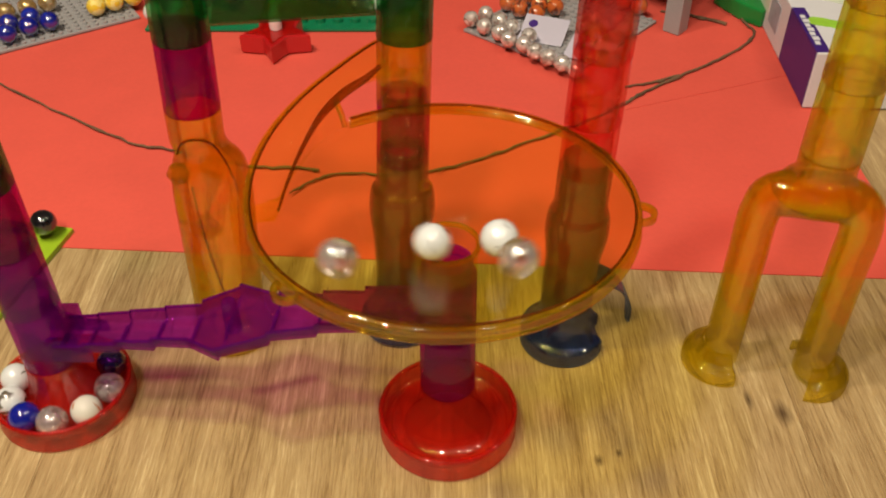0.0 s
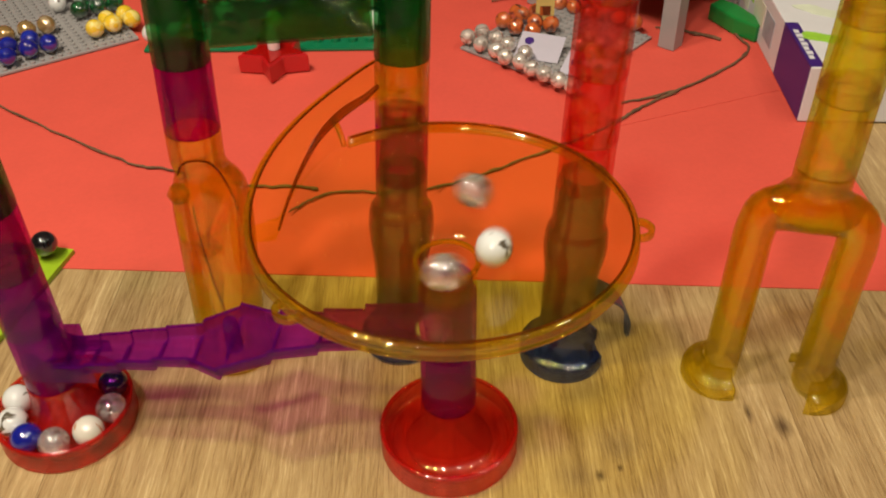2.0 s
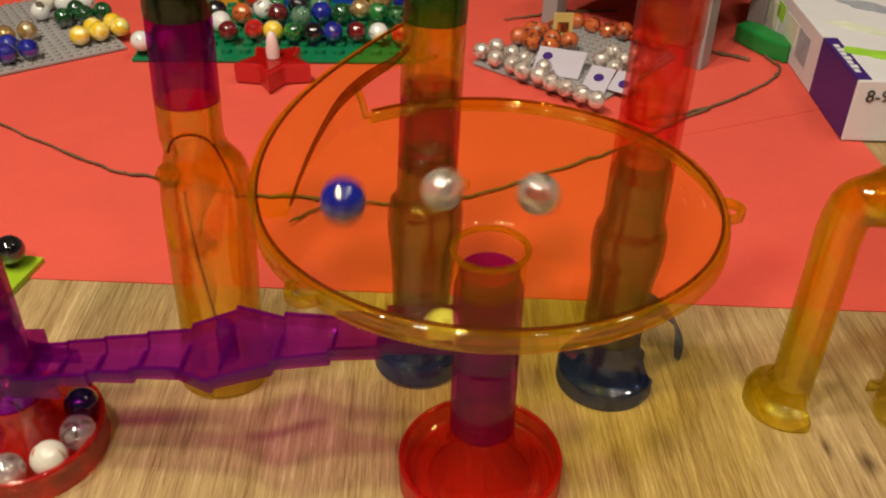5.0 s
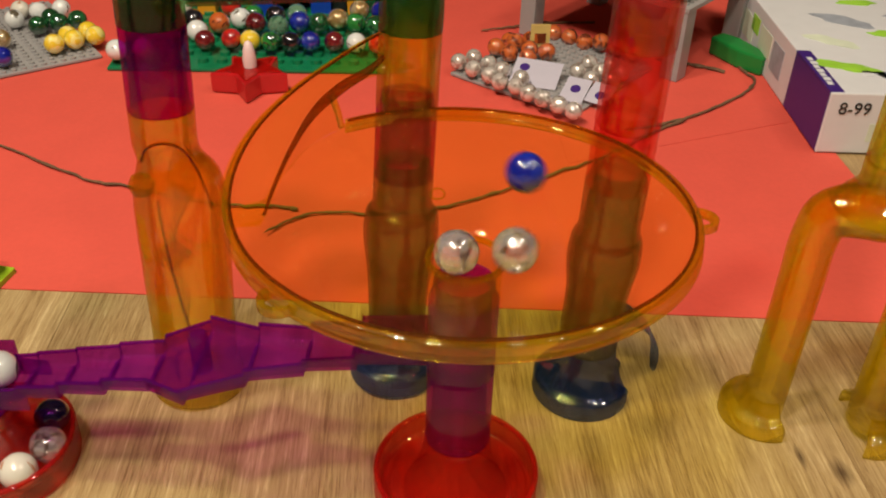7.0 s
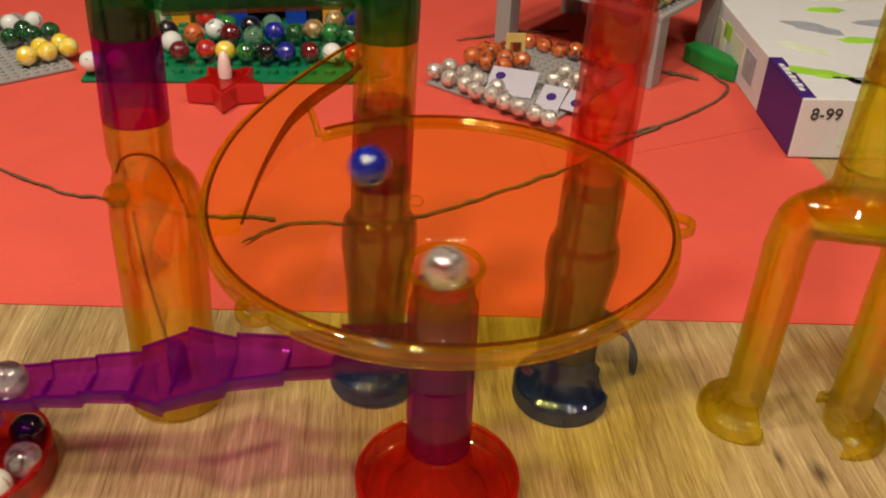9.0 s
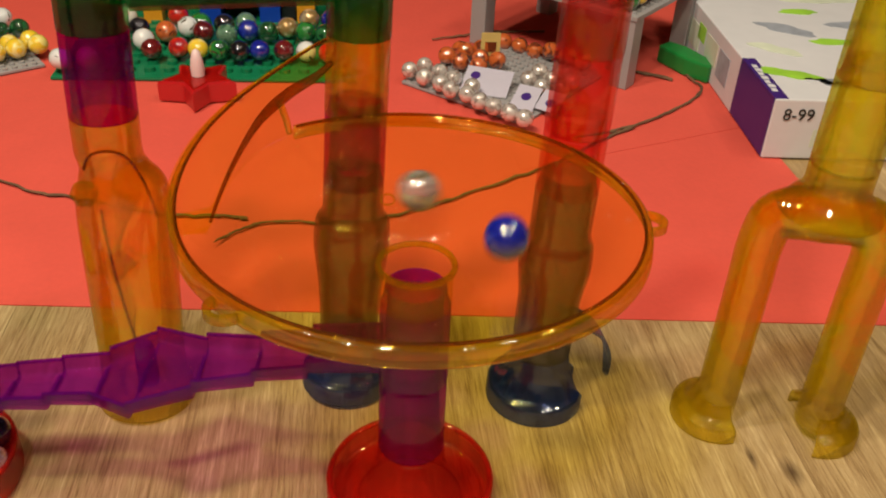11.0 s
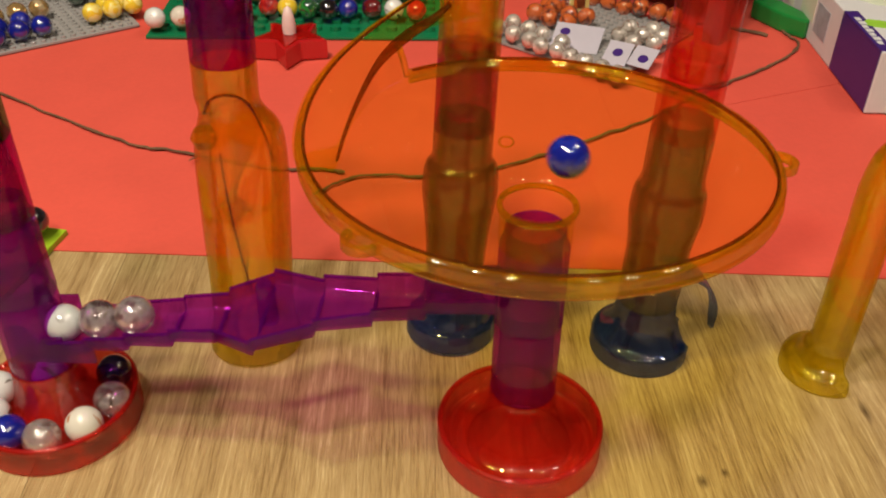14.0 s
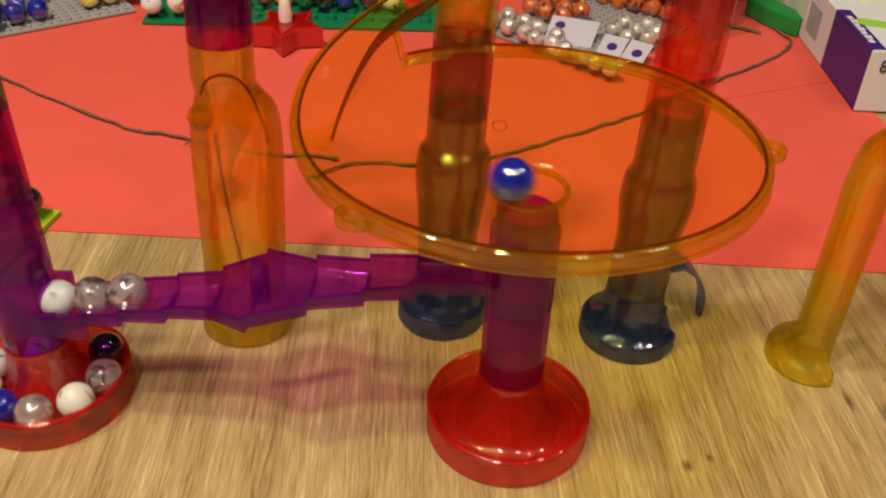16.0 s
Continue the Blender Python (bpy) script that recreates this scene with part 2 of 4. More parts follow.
def lathe(profile, seg=48, closed=True, cx=0.0, cy=0.0, sx=1.0, sy=1.0, bm=None, start=0.0, sweep=360.0):
    """A ring-shaped solid from a profile of (radius, height)."""
    bm = bm or bmesh.new()
    rings = []
    full = sweep >= 359.9
    for k in range(seg if full else seg + 1):
        a = radians(start + sweep * k / seg)
        rings.append([bm.verts.new((cx + sx * r * math.cos(a), cy + sy * r * math.sin(a), z)) for r, z in profile])
    n = len(profile)
    for k in range(seg):
        one, two = rings[k], rings[(k + 1) % len(rings)]
        for i in range(n if closed else n - 1):
            j = (i + 1) % n
            if profile[i][0] < 1e-6 and profile[j][0] < 1e-6:
                continue
            bm.faces.new((one[i], two[i], two[j], one[j]))
    if not full and closed:
        bm.faces.new(rings[0][::-1])
        bm.faces.new(rings[-1])
    bmesh.ops.remove_doubles(bm, verts=bm.verts, dist=1e-6)
    return bm


def rounded(profile, steps=3):
    """A profile with its corners drawn as a smooth curve."""
    return [(max(p.x, 0.0), p.y) for p in spline([(r, z, 0) for r, z in profile], steps)]


def box(x0, x1, y0, y1, z0, z1, bevel=0.0, bm=None):
    bm = bm or bmesh.new()
    r = bmesh.ops.create_cube(bm, size=1.0, matrix=Matrix.Translation(((x0 + x1) / 2, (y0 + y1) / 2, (z0 + z1) / 2)) @ Matrix.Diagonal((x1 - x0, y1 - y0, z1 - z0, 1)))
    if bevel:
        edges = list({e for v in r["verts"] for e in v.link_edges})
        bmesh.ops.bevel(bm, geom=edges, offset=bevel, segments=2, affect="EDGES", profile=0.6)
    return bm


def prism(points, z0, z1, bm=None, bevel=0.0):
    """A solid with the given outline."""
    bm = bm or bmesh.new()
    f = bm.faces.new([bm.verts.new((x, y, z0)) for x, y in points])
    r = bmesh.ops.extrude_face_region(bm, geom=[f])
    bmesh.ops.translate(bm, verts=[v for v in r["geom"] if isinstance(v, bmesh.types.BMVert)], vec=(0, 0, z1 - z0))
    if bevel:
        bmesh.ops.bevel(bm, geom=list(bm.edges), offset=bevel, segments=2, affect="EDGES", profile=0.6)
    return bm


def sweep_section(path, section, closed=True, bm=None):
    """Carry a section, a function of the way along that gives (side, up) pairs, along a path of points."""
    bm = bm or bmesh.new()
    path = [Vector(p) for p in path]
    rings = []
    for k, p in enumerate(path):
        ahead = (path[min(k + 1, len(path) - 1)] - path[max(k - 1, 0)]).normalized()
        side = ahead.cross(Vector((0, 0, 1))).normalized()
        up = side.cross(ahead).normalized()
        rings.append([bm.verts.new(p + side * s + up * u) for s, u in section(k / (len(path) - 1))])
    n = len(rings[0])
    for one, two in zip(rings, rings[1:]):
        for i in range(n if closed else n - 1):
            bm.faces.new((one[i], two[i], two[(i + 1) % n], one[(i + 1) % n]))
    if closed:
        bm.faces.new(rings[0][::-1])
        bm.faces.new(rings[-1])
    return bm


def spline(points, steps=8):
    """A smooth curve through points (Catmull-Rom)."""
    p = [Vector(q) for q in points]
    p = [2 * p[0] - p[1]] + p + [2 * p[-1] - p[-2]]
    out = []
    for i in range(1, len(p) - 2):
        for k in range(steps):
            t = k / steps
            a, b, c, d = p[i - 1:i + 3]
            out.append(0.5 * ((2 * b) + (c - a) * t + (2 * a - 5 * b + 4 * c - d) * t * t + (3 * b - a - 3 * c + d) * t ** 3))
    return out + [p[-2]]


def thing(name, x, y, z=0.0, label="", category="", group="", rz=0.0, rx=0.0, ry=0.0):
    ob = new(name)
    ob.empty_display_size = 0.01
    ob.matrix_basis = pose(x, y, z, rx, ry, rz)
    return tagged(ob, label, category, group)


# ---- the room ----
def room():
    x0, x1, y0, y1, z0, z1 = -2.2, 2.4, -1.6, 3.0, -0.75, 1.75
    t = 0.1
    for name, b in (("floor", (x0, x1, y0, y1, z0 - t, z0)), ("wall_south", (x0 - t, x1 + t, y0 - t, y0, z0, z1)),
                    ("wall_north", (x0 - t, x1 + t, y1, y1 + t, z0, z1)), ("wall_west", (x0 - t, x0, y0, y1, z0, z1)), ("wall_east", (x1, x1 + t, y0, y1, z0, z1)),
                    ("ceiling", (x0 - t, x1 + t, y0 - t, y1 + t, z1, z1 + t))):
        tagged(part(name, box(*b), FLOOR if name == "floor" else WALL, smooth=False), "brown wooden floor boards" if name == "floor" else "plain beige painted surface of the room", kind="structure")


room()


def table():
    """The dining table on which all stands, made of boards laid side by side along y."""
    t = thing("dining_table", 0.1, 0.65, -0.75, "oiled oak dining table with knots and long grain", "table")
    edges = [-0.86, -0.46, -0.305, 0.087, 0.45, 0.78]
    for a, b in zip(edges, edges[1:]):
        part("board", box(a + 0.00004, b - 0.00004, -0.72, 0.72, 0.715, 0.75, 0.0004), OAK, t, smooth=False)
    for sx in (-0.78, 0.70):
        for sy in (-0.64, 0.64):
            part("leg", box(sx - 0.035, sx + 0.035, sy - 0.035, sy + 0.035, 0.0, 0.7148, 0.003), OAK, t, smooth=False)


table()


def paper():
    z0, z1 = 0.0002, 0.0008
    tagged(part("paper_sheet", prism([(-0.62, 0.478), (0.301, 0.4135), (0.2985, 0.76), (0.62, 0.76), (0.62, 1.33), (-0.70, 1.33)], z0, z1), PAPER, smooth=False), "red craft paper sheet laid flat on the table", "paper")
    tagged(part("paper_sheet", prism([(0.098, 0.598), (0.300, 0.672), (0.62, 0.70), (0.62, 1.32), (0.090, 1.32)], z1 + 0.0001, z1 + 0.0004), PAPER, smooth=False), "red craft paper sheet laid over another sheet's edge", "paper")


paper()

# ---- the marble run ----
R1, R0 = 0.0136, 0.0121


def tube(parent, z0, z1, material, label="", name="tube", spigot=True):
    """A tube piece with a spigot ring at its top that enters the next one."""
    prof = [(R0, z0 + 0.0004), (R1 - 0.0003, z0 + 0.0003), (R1, z0 + 0.0008), (R1 - 0.0002, z1 - 0.0006), (R1 - 0.0006, z1), (R0 - 0.0002, z1)]
    if spigot:
        prof = prof[:-1] + [(R0 - 0.0002, z1), (R0 - 0.0005, z1 + 0.007), (R0 - 0.0014, z1 + 0.007), (R0 - 0.0016, z1 - 0.002)]
    return part(name, lathe(prof), material, parent, label)


def tray(parent, material, radius=0.0355):
    """A round catch tray with a raised rim and a bell-shaped neck."""
    low = [(0.0225, 0.0006), (radius - 0.003, 0.0004), (radius - 0.0008, 0.0004), (radius, 0.0014)]
    up = rounded([(radius, 0.0125), (radius - 0.0001, 0.0137), (radius - 0.0007, 0.0146), (radius - 0.0016, 0.0146), (radius - 0.0023, 0.0137)])
    floor = rounded([(radius - 0.0030, 0.0080), (radius - 0.0036, 0.0068), (radius - 0.0052, 0.0060), (0.0285, 0.0058), (0.0262, 0.0060), (0.0238, 0.0066), (0.0212, 0.0084), (0.0188, 0.0112), (0.0168, 0.0162), (0.0152, 0.0220), (0.0143, 0.0280), (0.0139, 0.0337)], 4)
    inside = [(0.0123, 0.0337), (0.0130, 0.0240), (0.0146, 0.0170), (0.0172, 0.0105), (0.0205, 0.0058), (0.0225, 0.0030)]
    body = part("tray", lathe(low + up + floor + inside, 72), material, parent, "red see-through round base tray")
    edge = [(radius - 0.0012 + 0.0013 * math.cos(w), 0.0146 + 0.0010 * math.sin(w)) for w in [2 * math.pi * i / 10 for i in range(10)]]
    part("rim", lathe(edge, 72), material, body)
    return body


CX, CY = 0.0022, 0.3040


RIM_X, RIM_Y, RIM_R, RIM_Z, TILT_X, TILT_Y = -0.0008, 0.0010, 0.0818, 0.1484, -0.0090, -0.0360
# degrees round the funnel, how much wider and higher its rim is there than the round part
SPIRAL = spline([(-124, 0, 0), (100, 0, 0), (140, 0, 0), (165, 0.0010, 0.0004), (190, 0.0038, 0.0040), (215, 0.0088, 0.0110), (235, 0.0132, 0.0192), (251, 0.0172, 0.0284), (262, 0.0200, 0.0330)], 10)


def rim_at(deg):
    """The rim's top edge, in the tower's space: round and slightly tilted, then rising in a spiral into the inlet slide."""
    more = [float(np.interp(-deg, [p.x for p in SPIRAL], [p[k] for p in SPIRAL])) for k in (1, 2)]
    r = RIM_R + more[0]
    x, y = r * math.cos(radians(deg)), r * math.sin(radians(deg))
    return Vector((RIM_X + x, RIM_Y + y, RIM_Z + more[1] + TILT_X * x + TILT_Y * y))


def dish_edge(deg):
    """Where the dish ends: under its rim, or at the slide's inner wall."""
    p = rim_at(deg)
    away = Vector((math.cos(radians(deg)), math.sin(radians(deg)), 0))
    outer = p - away * 0.0028 - Vector((0, 0, 0.0004))
    stop = away * float(np.interp(-deg, (179, 191.5, 205, 221, 233), (0.0712, 0.0704, 0.0712, 0.0760, 0.0778))) + Vector((0, 0, 0.1450))
    f = min(max((-deg - 172) / 14, 0.0), 1.0)
    f = f * f * (3 - 2 * f)
    return outer.lerp(stop, f)


def along_rim(section, start, end, thin):
    """A moulding carried along the rim; its height shrinks to a share where the rim rises."""
    bm = bmesh.new()
    rings = []
    n = 150
    for k in range(n + 1):
        deg = start + (end - start) * k / n
        p = rim_at(deg)
        away = Vector((math.cos(radians(deg)), math.sin(radians(deg)), 0))
        s = 1 + (thin - 1) * min(max((-deg - 150) / 50, 0.0), 1.0)
        rings.append([bm.verts.new(p + away * q + Vector((0, 0, h * s))) for q, h in section])
    m = len(section)
    for one, two in zip(rings, rings[1:]):
        for i in range(m):
            bm.faces.new((one[i], two[i], two[(i + 1) % m], one[(i + 1) % m]))
    bm.faces.new(rings[0][::-1])
    bm.faces.new(rings[-1])
    return bm


def funnel_tower():
    t = thing("funnel_tower", CX, CY, 0, "wide yellow funnel on purple tubes and a red base", "marble run")
    tray(t, RED)
    tube(t, 0.0339, 0.0708, PURPLE)
    tube(t, 0.0708, 0.1075, PURPLE)
    inner = [(0.0122, 0.1085), (0.0122, 0.1205)] + rounded([(0.0123, 0.1225), (0.0130, 0.1252), (0.0150, 0.1272), (0.0200, 0.1290), (0.0300, 0.1322), (0.0450, 0.1371), (0.0600, 0.1420), (0.0690, 0.1450), (0.0735, 0.1468), (0.0757, 0.1484)])
    outer = rounded([(0.0770, 0.1478), (0.0752, 0.1456), (0.0690, 0.1432), (0.0600, 0.1403), (0.0450, 0.1354), (0.0300, 0.1306), (0.0200, 0.1273), (0.0160, 0.1252), (0.0142, 0.1225)]) + [(0.0137, 0.1190), (0.0137, 0.1078), (0.0129, 0.1076)]
    bm = lathe(inner + outer, 120)
    for v in bm.verts:
        r = math.hypot(v.co.x, v.co.y)
        f = min(max((r - 0.045) / 0.0307, 0.0), 1.0)
        if f > 0:
            f = f * f * (3 - 2 * f)
            a = math.degrees(math.atan2(v.co.y, v.co.x))
            edge = dish_edge(a if a <= 128 else a - 360)
            away = Vector((math.cos(radians(a)), math.sin(radians(a))))
            v.co.x += f * (edge.x - 0.0757 * away.x)
            v.co.y += f * (edge.y - 0.0757 * away.y)
            v.co.z += f * (edge.z - 0.1484)
    dish = part("funnel_dish", bm, DISH, t, "see-through yellow funnel dish")
    bead = rounded([(0.0757, 0.1485), (0.0764, 0.1492), (0.0776, 0.1493), (0.0786, 0.1486), (0.0787, 0.1470), (0.0786, 0.1452), (0.0792, 0.1436), (0.0789, 0.1426), (0.0780, 0.1425), (0.0774, 0.1440), (0.0773, 0.1462), (0.0768, 0.1478)], 3)
    part("rim", along_rim([(r - 0.0786, z - 0.1490) for r, z in bead], 124, -251, 0.22), AMBER, dish, "thick amber rim with a double bead")
    # a dark line stands in for refraction along the rim's inner edge
    line = [(-0.0026 + 0.0006 * math.cos(w), 0.0002 + 0.0006 * math.sin(w)) for w in [2 * math.pi * i / 8 for i in range(8)]]
    part("rim_line", along_rim(line, 124, -251, 1.0), DARKEDGE, dish, "thin inner rim line with edge darkening in its colour")
    ring = [(0.0139 + 0.0012 * math.cos(a), 0.1240 + 0.0012 * math.sin(a)) for a in [2 * math.pi * i / 8 for i in range(8)]]
    part("neck_ring", lathe(ring, 48), AMBER, dish)
    mark = [(0.0027 + 0.0004 * math.cos(w), 0.0004 * math.sin(w)) for w in [2 * math.pi * i / 6 for i in range(6)]]
    bm = lathe(mark, 24)
    bmesh.ops.rotate(bm, verts=bm.verts, matrix=Matrix.Rotation(radians(18.5), 3, "X"))
    bmesh.ops.translate(bm, verts=bm.verts, vec=(-0.0095, 0.0300, 0.1337))
    part("mould_mark", bm, AMBER, dish, "small round moulding mark")
    for ang in (-5.0, -137.0):
        bm = bmesh.new()
        a = radians(ang)
        top = rim_at(ang)
        R = math.hypot(top.x, top.y) - 0.0006
        pts = []
        for k in range(13):
            b = math.pi * k / 12
            pts.append((R + 0.0006 + 0.0056 * math.sin(b), 0.0056 * math.cos(b)))
        path = [(u * math.cos(a) - v * math.sin(a), u * math.sin(a) + v * math.cos(a), top.z - 0.0030) for u, v in pts]
        sweep_section(path, lambda s: [(-0.001, -0.0015), (0.001, -0.0015), (0.001, 0.0015), (-0.001, 0.0015)], bm=bm)
        part("tab", bm, AMBER, dish, "looped yellow connecting tab")
    bm = bmesh.new()
    a = radians(103)
    top = rim_at(103)
    R, low = math.hypot(top.x, top.y), top.z - 0.1490
    path = [((R + du) * math.cos(a) - v * math.sin(a), (R + du) * math.sin(a) + v * math.cos(a), z + low) for du, v, z in ((-0.001, -0.0055, 0.142), (-0.001, -0.0055, 0.1495), (0.0, -0.0045, 0.1512), (0.0, 0.0045, 0.1512), (-0.001, 0.0055, 0.1495), (-0.001, 0.0055, 0.142))]
    sweep_section(path, lambda s: [(-0.0008, -0.0008), (0.0008, -0.0008), (0.0008, 0.0008), (-0.0008, 0.0008)], bm=bm)
    part("clip", bm, AMBER, dish, "small yellow clip on the rim")
    return t


funnel_tower()


def slide():
    """The curved inlet channel from the rear tower into the funnel: a floor, a tall outer and a low inner wall."""
    t = thing("inlet_slide", -0.025, 0.3815, 0.145, "curved yellow see-through slide leading a marble into the funnel", "marble slide")
    o = Vector((-0.025, 0.3815, 0.145))
    floor_line = spline([(-0.016, 0.3815, 0.1660), (-0.034, 0.3810, 0.1645), (-0.049, 0.3740, 0.1610), (-0.062, 0.3570, 0.1560), (-0.069, 0.3350, 0.1510), (-0.0715, 0.3130, 0.1470), (-0.0695, 0.2960, 0.1445)], 6)
    outer_line = [rim_at(-250.5 + 78.5 * k / 36) + Vector((CX, CY, -0.0006)) for k in range(37)]
    inner_line = spline([(-0.0280, 0.3710, 0.1740), (-0.0345, 0.3715, 0.1678), (-0.045, 0.3660, 0.1630), (-0.055, 0.3540, 0.1580), (-0.062, 0.3340, 0.1530), (-0.0665, 0.3180, 0.1475), (-0.0690, 0.3030, 0.1436)], 6)
    bm = bmesh.new()
    rings = []
    k = 0.0012
    for f, a, b in zip(floor_line, outer_line, inner_line):
        wide = Vector((a.x - b.x, a.y - b.y, 0)).normalized()
        down = Vector((0, 0, -k))
        low_a = f.lerp(a, 0.70)
        low_a.z = f.z * 0.80 + a.z * 0.20
        low_b = f.lerp(b, 0.70)
        low_b.z = f.z * 0.80 + b.z * 0.20
        top = [a, low_a, f, low_b, b]
        under = [b - wide * k, low_b + down - wide * k * 0.5, f + down, low_a + down + wide * k * 0.5, a + wide * k]
        rings.append([bm.verts.new(p - o) for p in top + under])
    for one, two in zip(rings, rings[1:]):
        for i in range(10):
            bm.faces.new((one[i], two[i], two[(i + 1) % 10], one[(i + 1) % 10]))
    bm.faces.new(rings[0][::-1])
    bm.faces.new(rings[-1])
    part("channel", bm, DISH, t)
    bm = bmesh.new()
    rings = []
    for p in inner_line[13:]:
        deg = math.degrees(math.atan2(p.y - CY, p.x - CX)) % 360 - 360
        low = dish_edge(deg) + Vector((CX, CY, 0.0005)) - o
        away = Vector((math.cos(radians(deg)), math.sin(radians(deg)), 0)) * 0.0011
        high = p - o
        high.z = max(high.z, low.z + 0.0002)
        rings.append([bm.verts.new(q) for q in (low, high, high + away, low + away)])
    for one, two in zip(rings, rings[1:]):
        for i in range(4):
            bm.faces.new((one[i], two[i], two[(i + 1) % 4], one[(i + 1) % 4]))
    bm.faces.new(rings[0][::-1])
    bm.faces.new(rings[-1])
    part("skirt", bm, DISH, t, "low clear wall under the slide's inner edge")
    for name, line, r in (("inner_lip", inner_line, 0.0013),):
        bm = sweep_section([p - o for p in line], lambda s: [(r * (1.0 - 0.55 * s) * math.cos(w), (0.0012 + 0.0022 * math.sin(math.pi * min(s * 1.15, 1.0)) ** 2) * math.sin(w) * (1.0 - 0.5 * s)) for w in [2 * math.pi * i / 10 for i in range(10)]])
        # the lip's darker colour stands in for refraction at this edge
        part(name, bm, DARKEDGE, t)
    bm = bmesh.new()
    p = inner_line[14] - o
    sweep_section([p, p + Vector((0.0022, -0.0005, -0.007)), p + Vector((0.0035, -0.0010, -0.0135))], lambda s: [(-0.0014 + 0.0005 * s, -0.0010), (0.0014 - 0.0005 * s, -0.0010), (0.0014 - 0.0005 * s, 0.0010), (-0.0014 + 0.0005 * s, 0.0010)], bm=bm)
    part("strut", bm, YELLOW, t, "short yellow strut under the slide")
    return t


slide()


def bottle(parent, material, top, wide, foot, waist, foot_material=None, notch=None):
    """A tall shouldered piece: foot disc, waist, belly, shoulder, socket and spigot; a notch bites into the foot."""
    k = 0.0014
    out = [(foot, 0.0004), (foot, 0.0090), (foot - 0.0008, 0.0100), (foot - 0.0030, 0.0112), (waist + 0.0040, 0.0150), (waist + 0.0012, 0.021), (waist, 0.030), (waist + 0.0005, 0.045), (wide - 0.002, 0.062), (wide, 0.078),
           (wide - 0.0002, 0.0875), (wide - 0.0008, 0.0915), (wide - 0.0018, 0.0935), (R1 + 0.0006, 0.0948), (R1, 0.0985), (R1, top)]
    inn = [(R0 - 0.0005, top + 0.0075), (R0 - 0.0016, top + 0.0075)] + [(r - k, z) for r, z in out[::-1]][1:]
    split = 6
    low = lathe(out[:2] + rounded(out[1:split + 1], 4) + rounded(inn[-(split + 1):], 3), 64)
    if notch:
        nx, ny, nr = notch
        for v in low.verts:
            d = Vector((v.co.x - nx, v.co.y - ny))
            if d.length < nr:
                d = d.normalized() * nr
                v.co.x, v.co.y = nx + d.x, ny + d.y
    part("foot", low, foot_material or material, parent)
    part("shaft", lathe(rounded(out[split:-1], 3) + out[-1:] + inn[:2] + rounded(inn[2:-split], 2), 48), material, parent)


def rear_left_tower():
    t = thing("rear_tower", -0.126, 0.374, 0, "stacked tower of yellow bottle piece, magenta tube and green top", "marble run", rx=-3.4, ry=1.9)
    k = 0.0014
    out = [(0.0245, 0.0004), (0.0245, 0.0085), (0.0238, 0.0100), (0.0222, 0.014), (0.0215, 0.030), (0.0222, 0.070), (0.0225, 0.096), (0.0219, 0.108), (0.0206, 0.115), (0.0184, 0.1195), (0.0160, 0.1225), (R1 + 0.0008, 0.1255), (R1, 0.130), (R1, 0.1460)]
    inn = [(r - k, z) for r, z in out[::-1]]
    bm = lathe(out[:1] + rounded(out[1:], 4) + rounded(inn, 2), 56)
    for v in bm.verts:
        f = min(max((0.132 - v.co.z) / 0.016, 0.0), 1.0)
        f = f * f * (3 - 2 * f)
        v.co.x = v.co.x * (1 - 0.10 * f) + 0.0042 * f
        v.co.y = v.co.y * (1 - 0.15 * f)
    part("shaft", bm, YELLOW, t, "tall yellow bottle-shaped piece")
    bm = bmesh.new()
    sweep_section(spline([(0.008, 0.004, 0.126), (0.004, -0.004, 0.110), (0.000, -0.006, 0.080), (0.003, -0.006, 0.045), (-0.004, -0.007, 0.018)], 6), lambda s: [(-0.009, -0.0006), (0.006, -0.0006), (0.006, 0.0006), (-0.009, 0.0006)], bm=bm)
    part("inner_chute", bm, PALE, t, "yellow chute inside the bottle")
    # dark line painted where the chute's edge refracts
    bm = sweep_section(spline([(-0.002, -0.0140, 0.110), (0.000, -0.0165, 0.090), (0.003, -0.0165, 0.065), (0.007, -0.0160, 0.040), (0.0065, -0.0160, 0.034), (-0.001, -0.0165, 0.029), (-0.001, -0.0165, 0.014)], 5), lambda s: [(0.0006 * math.cos(w), 0.0006 * math.sin(w)) for w in [2 * math.pi * i / 6 for i in range(6)]])
    part("seam", bm, DARKEDGE, t, "inner edge of the chute, refraction drawn as a dark line")
    # dark arc added for the refracted outline of the shoulder
    bm = sweep_section(spline([(-0.0075, -0.0118, 0.127), (-0.0045, -0.0140, 0.1335), (0.0020, -0.0142, 0.1365), (0.0090, -0.0115, 0.1335), (0.0135, -0.0090, 0.1250), (0.0175, -0.0085, 0.1120), (0.0185, -0.0080, 0.1040)], 5), lambda s: [(0.0006 * math.cos(w), 0.0006 * math.sin(w)) for w in [2 * math.pi * i / 6 for i in range(6)]])
    part("shoulder_fold", bm, DARKEDGE, t, "shoulder outline, refraction drawn as a dark line")
    part("bubble", lathe([(0.0001, 0.112), (0.004, 0.113), (0.0058, 0.117), (0.004, 0.121), (0.0001, 0.122)], 24, False, -0.008, -0.0135), PALE, t)
    tube(t, 0.1460, 0.1820, MAGENTA, "magenta tube")
    tube(t, 0.1820, 0.2280, GREEN, "dark green socket", "socket")
    return t


rear_left_tower()


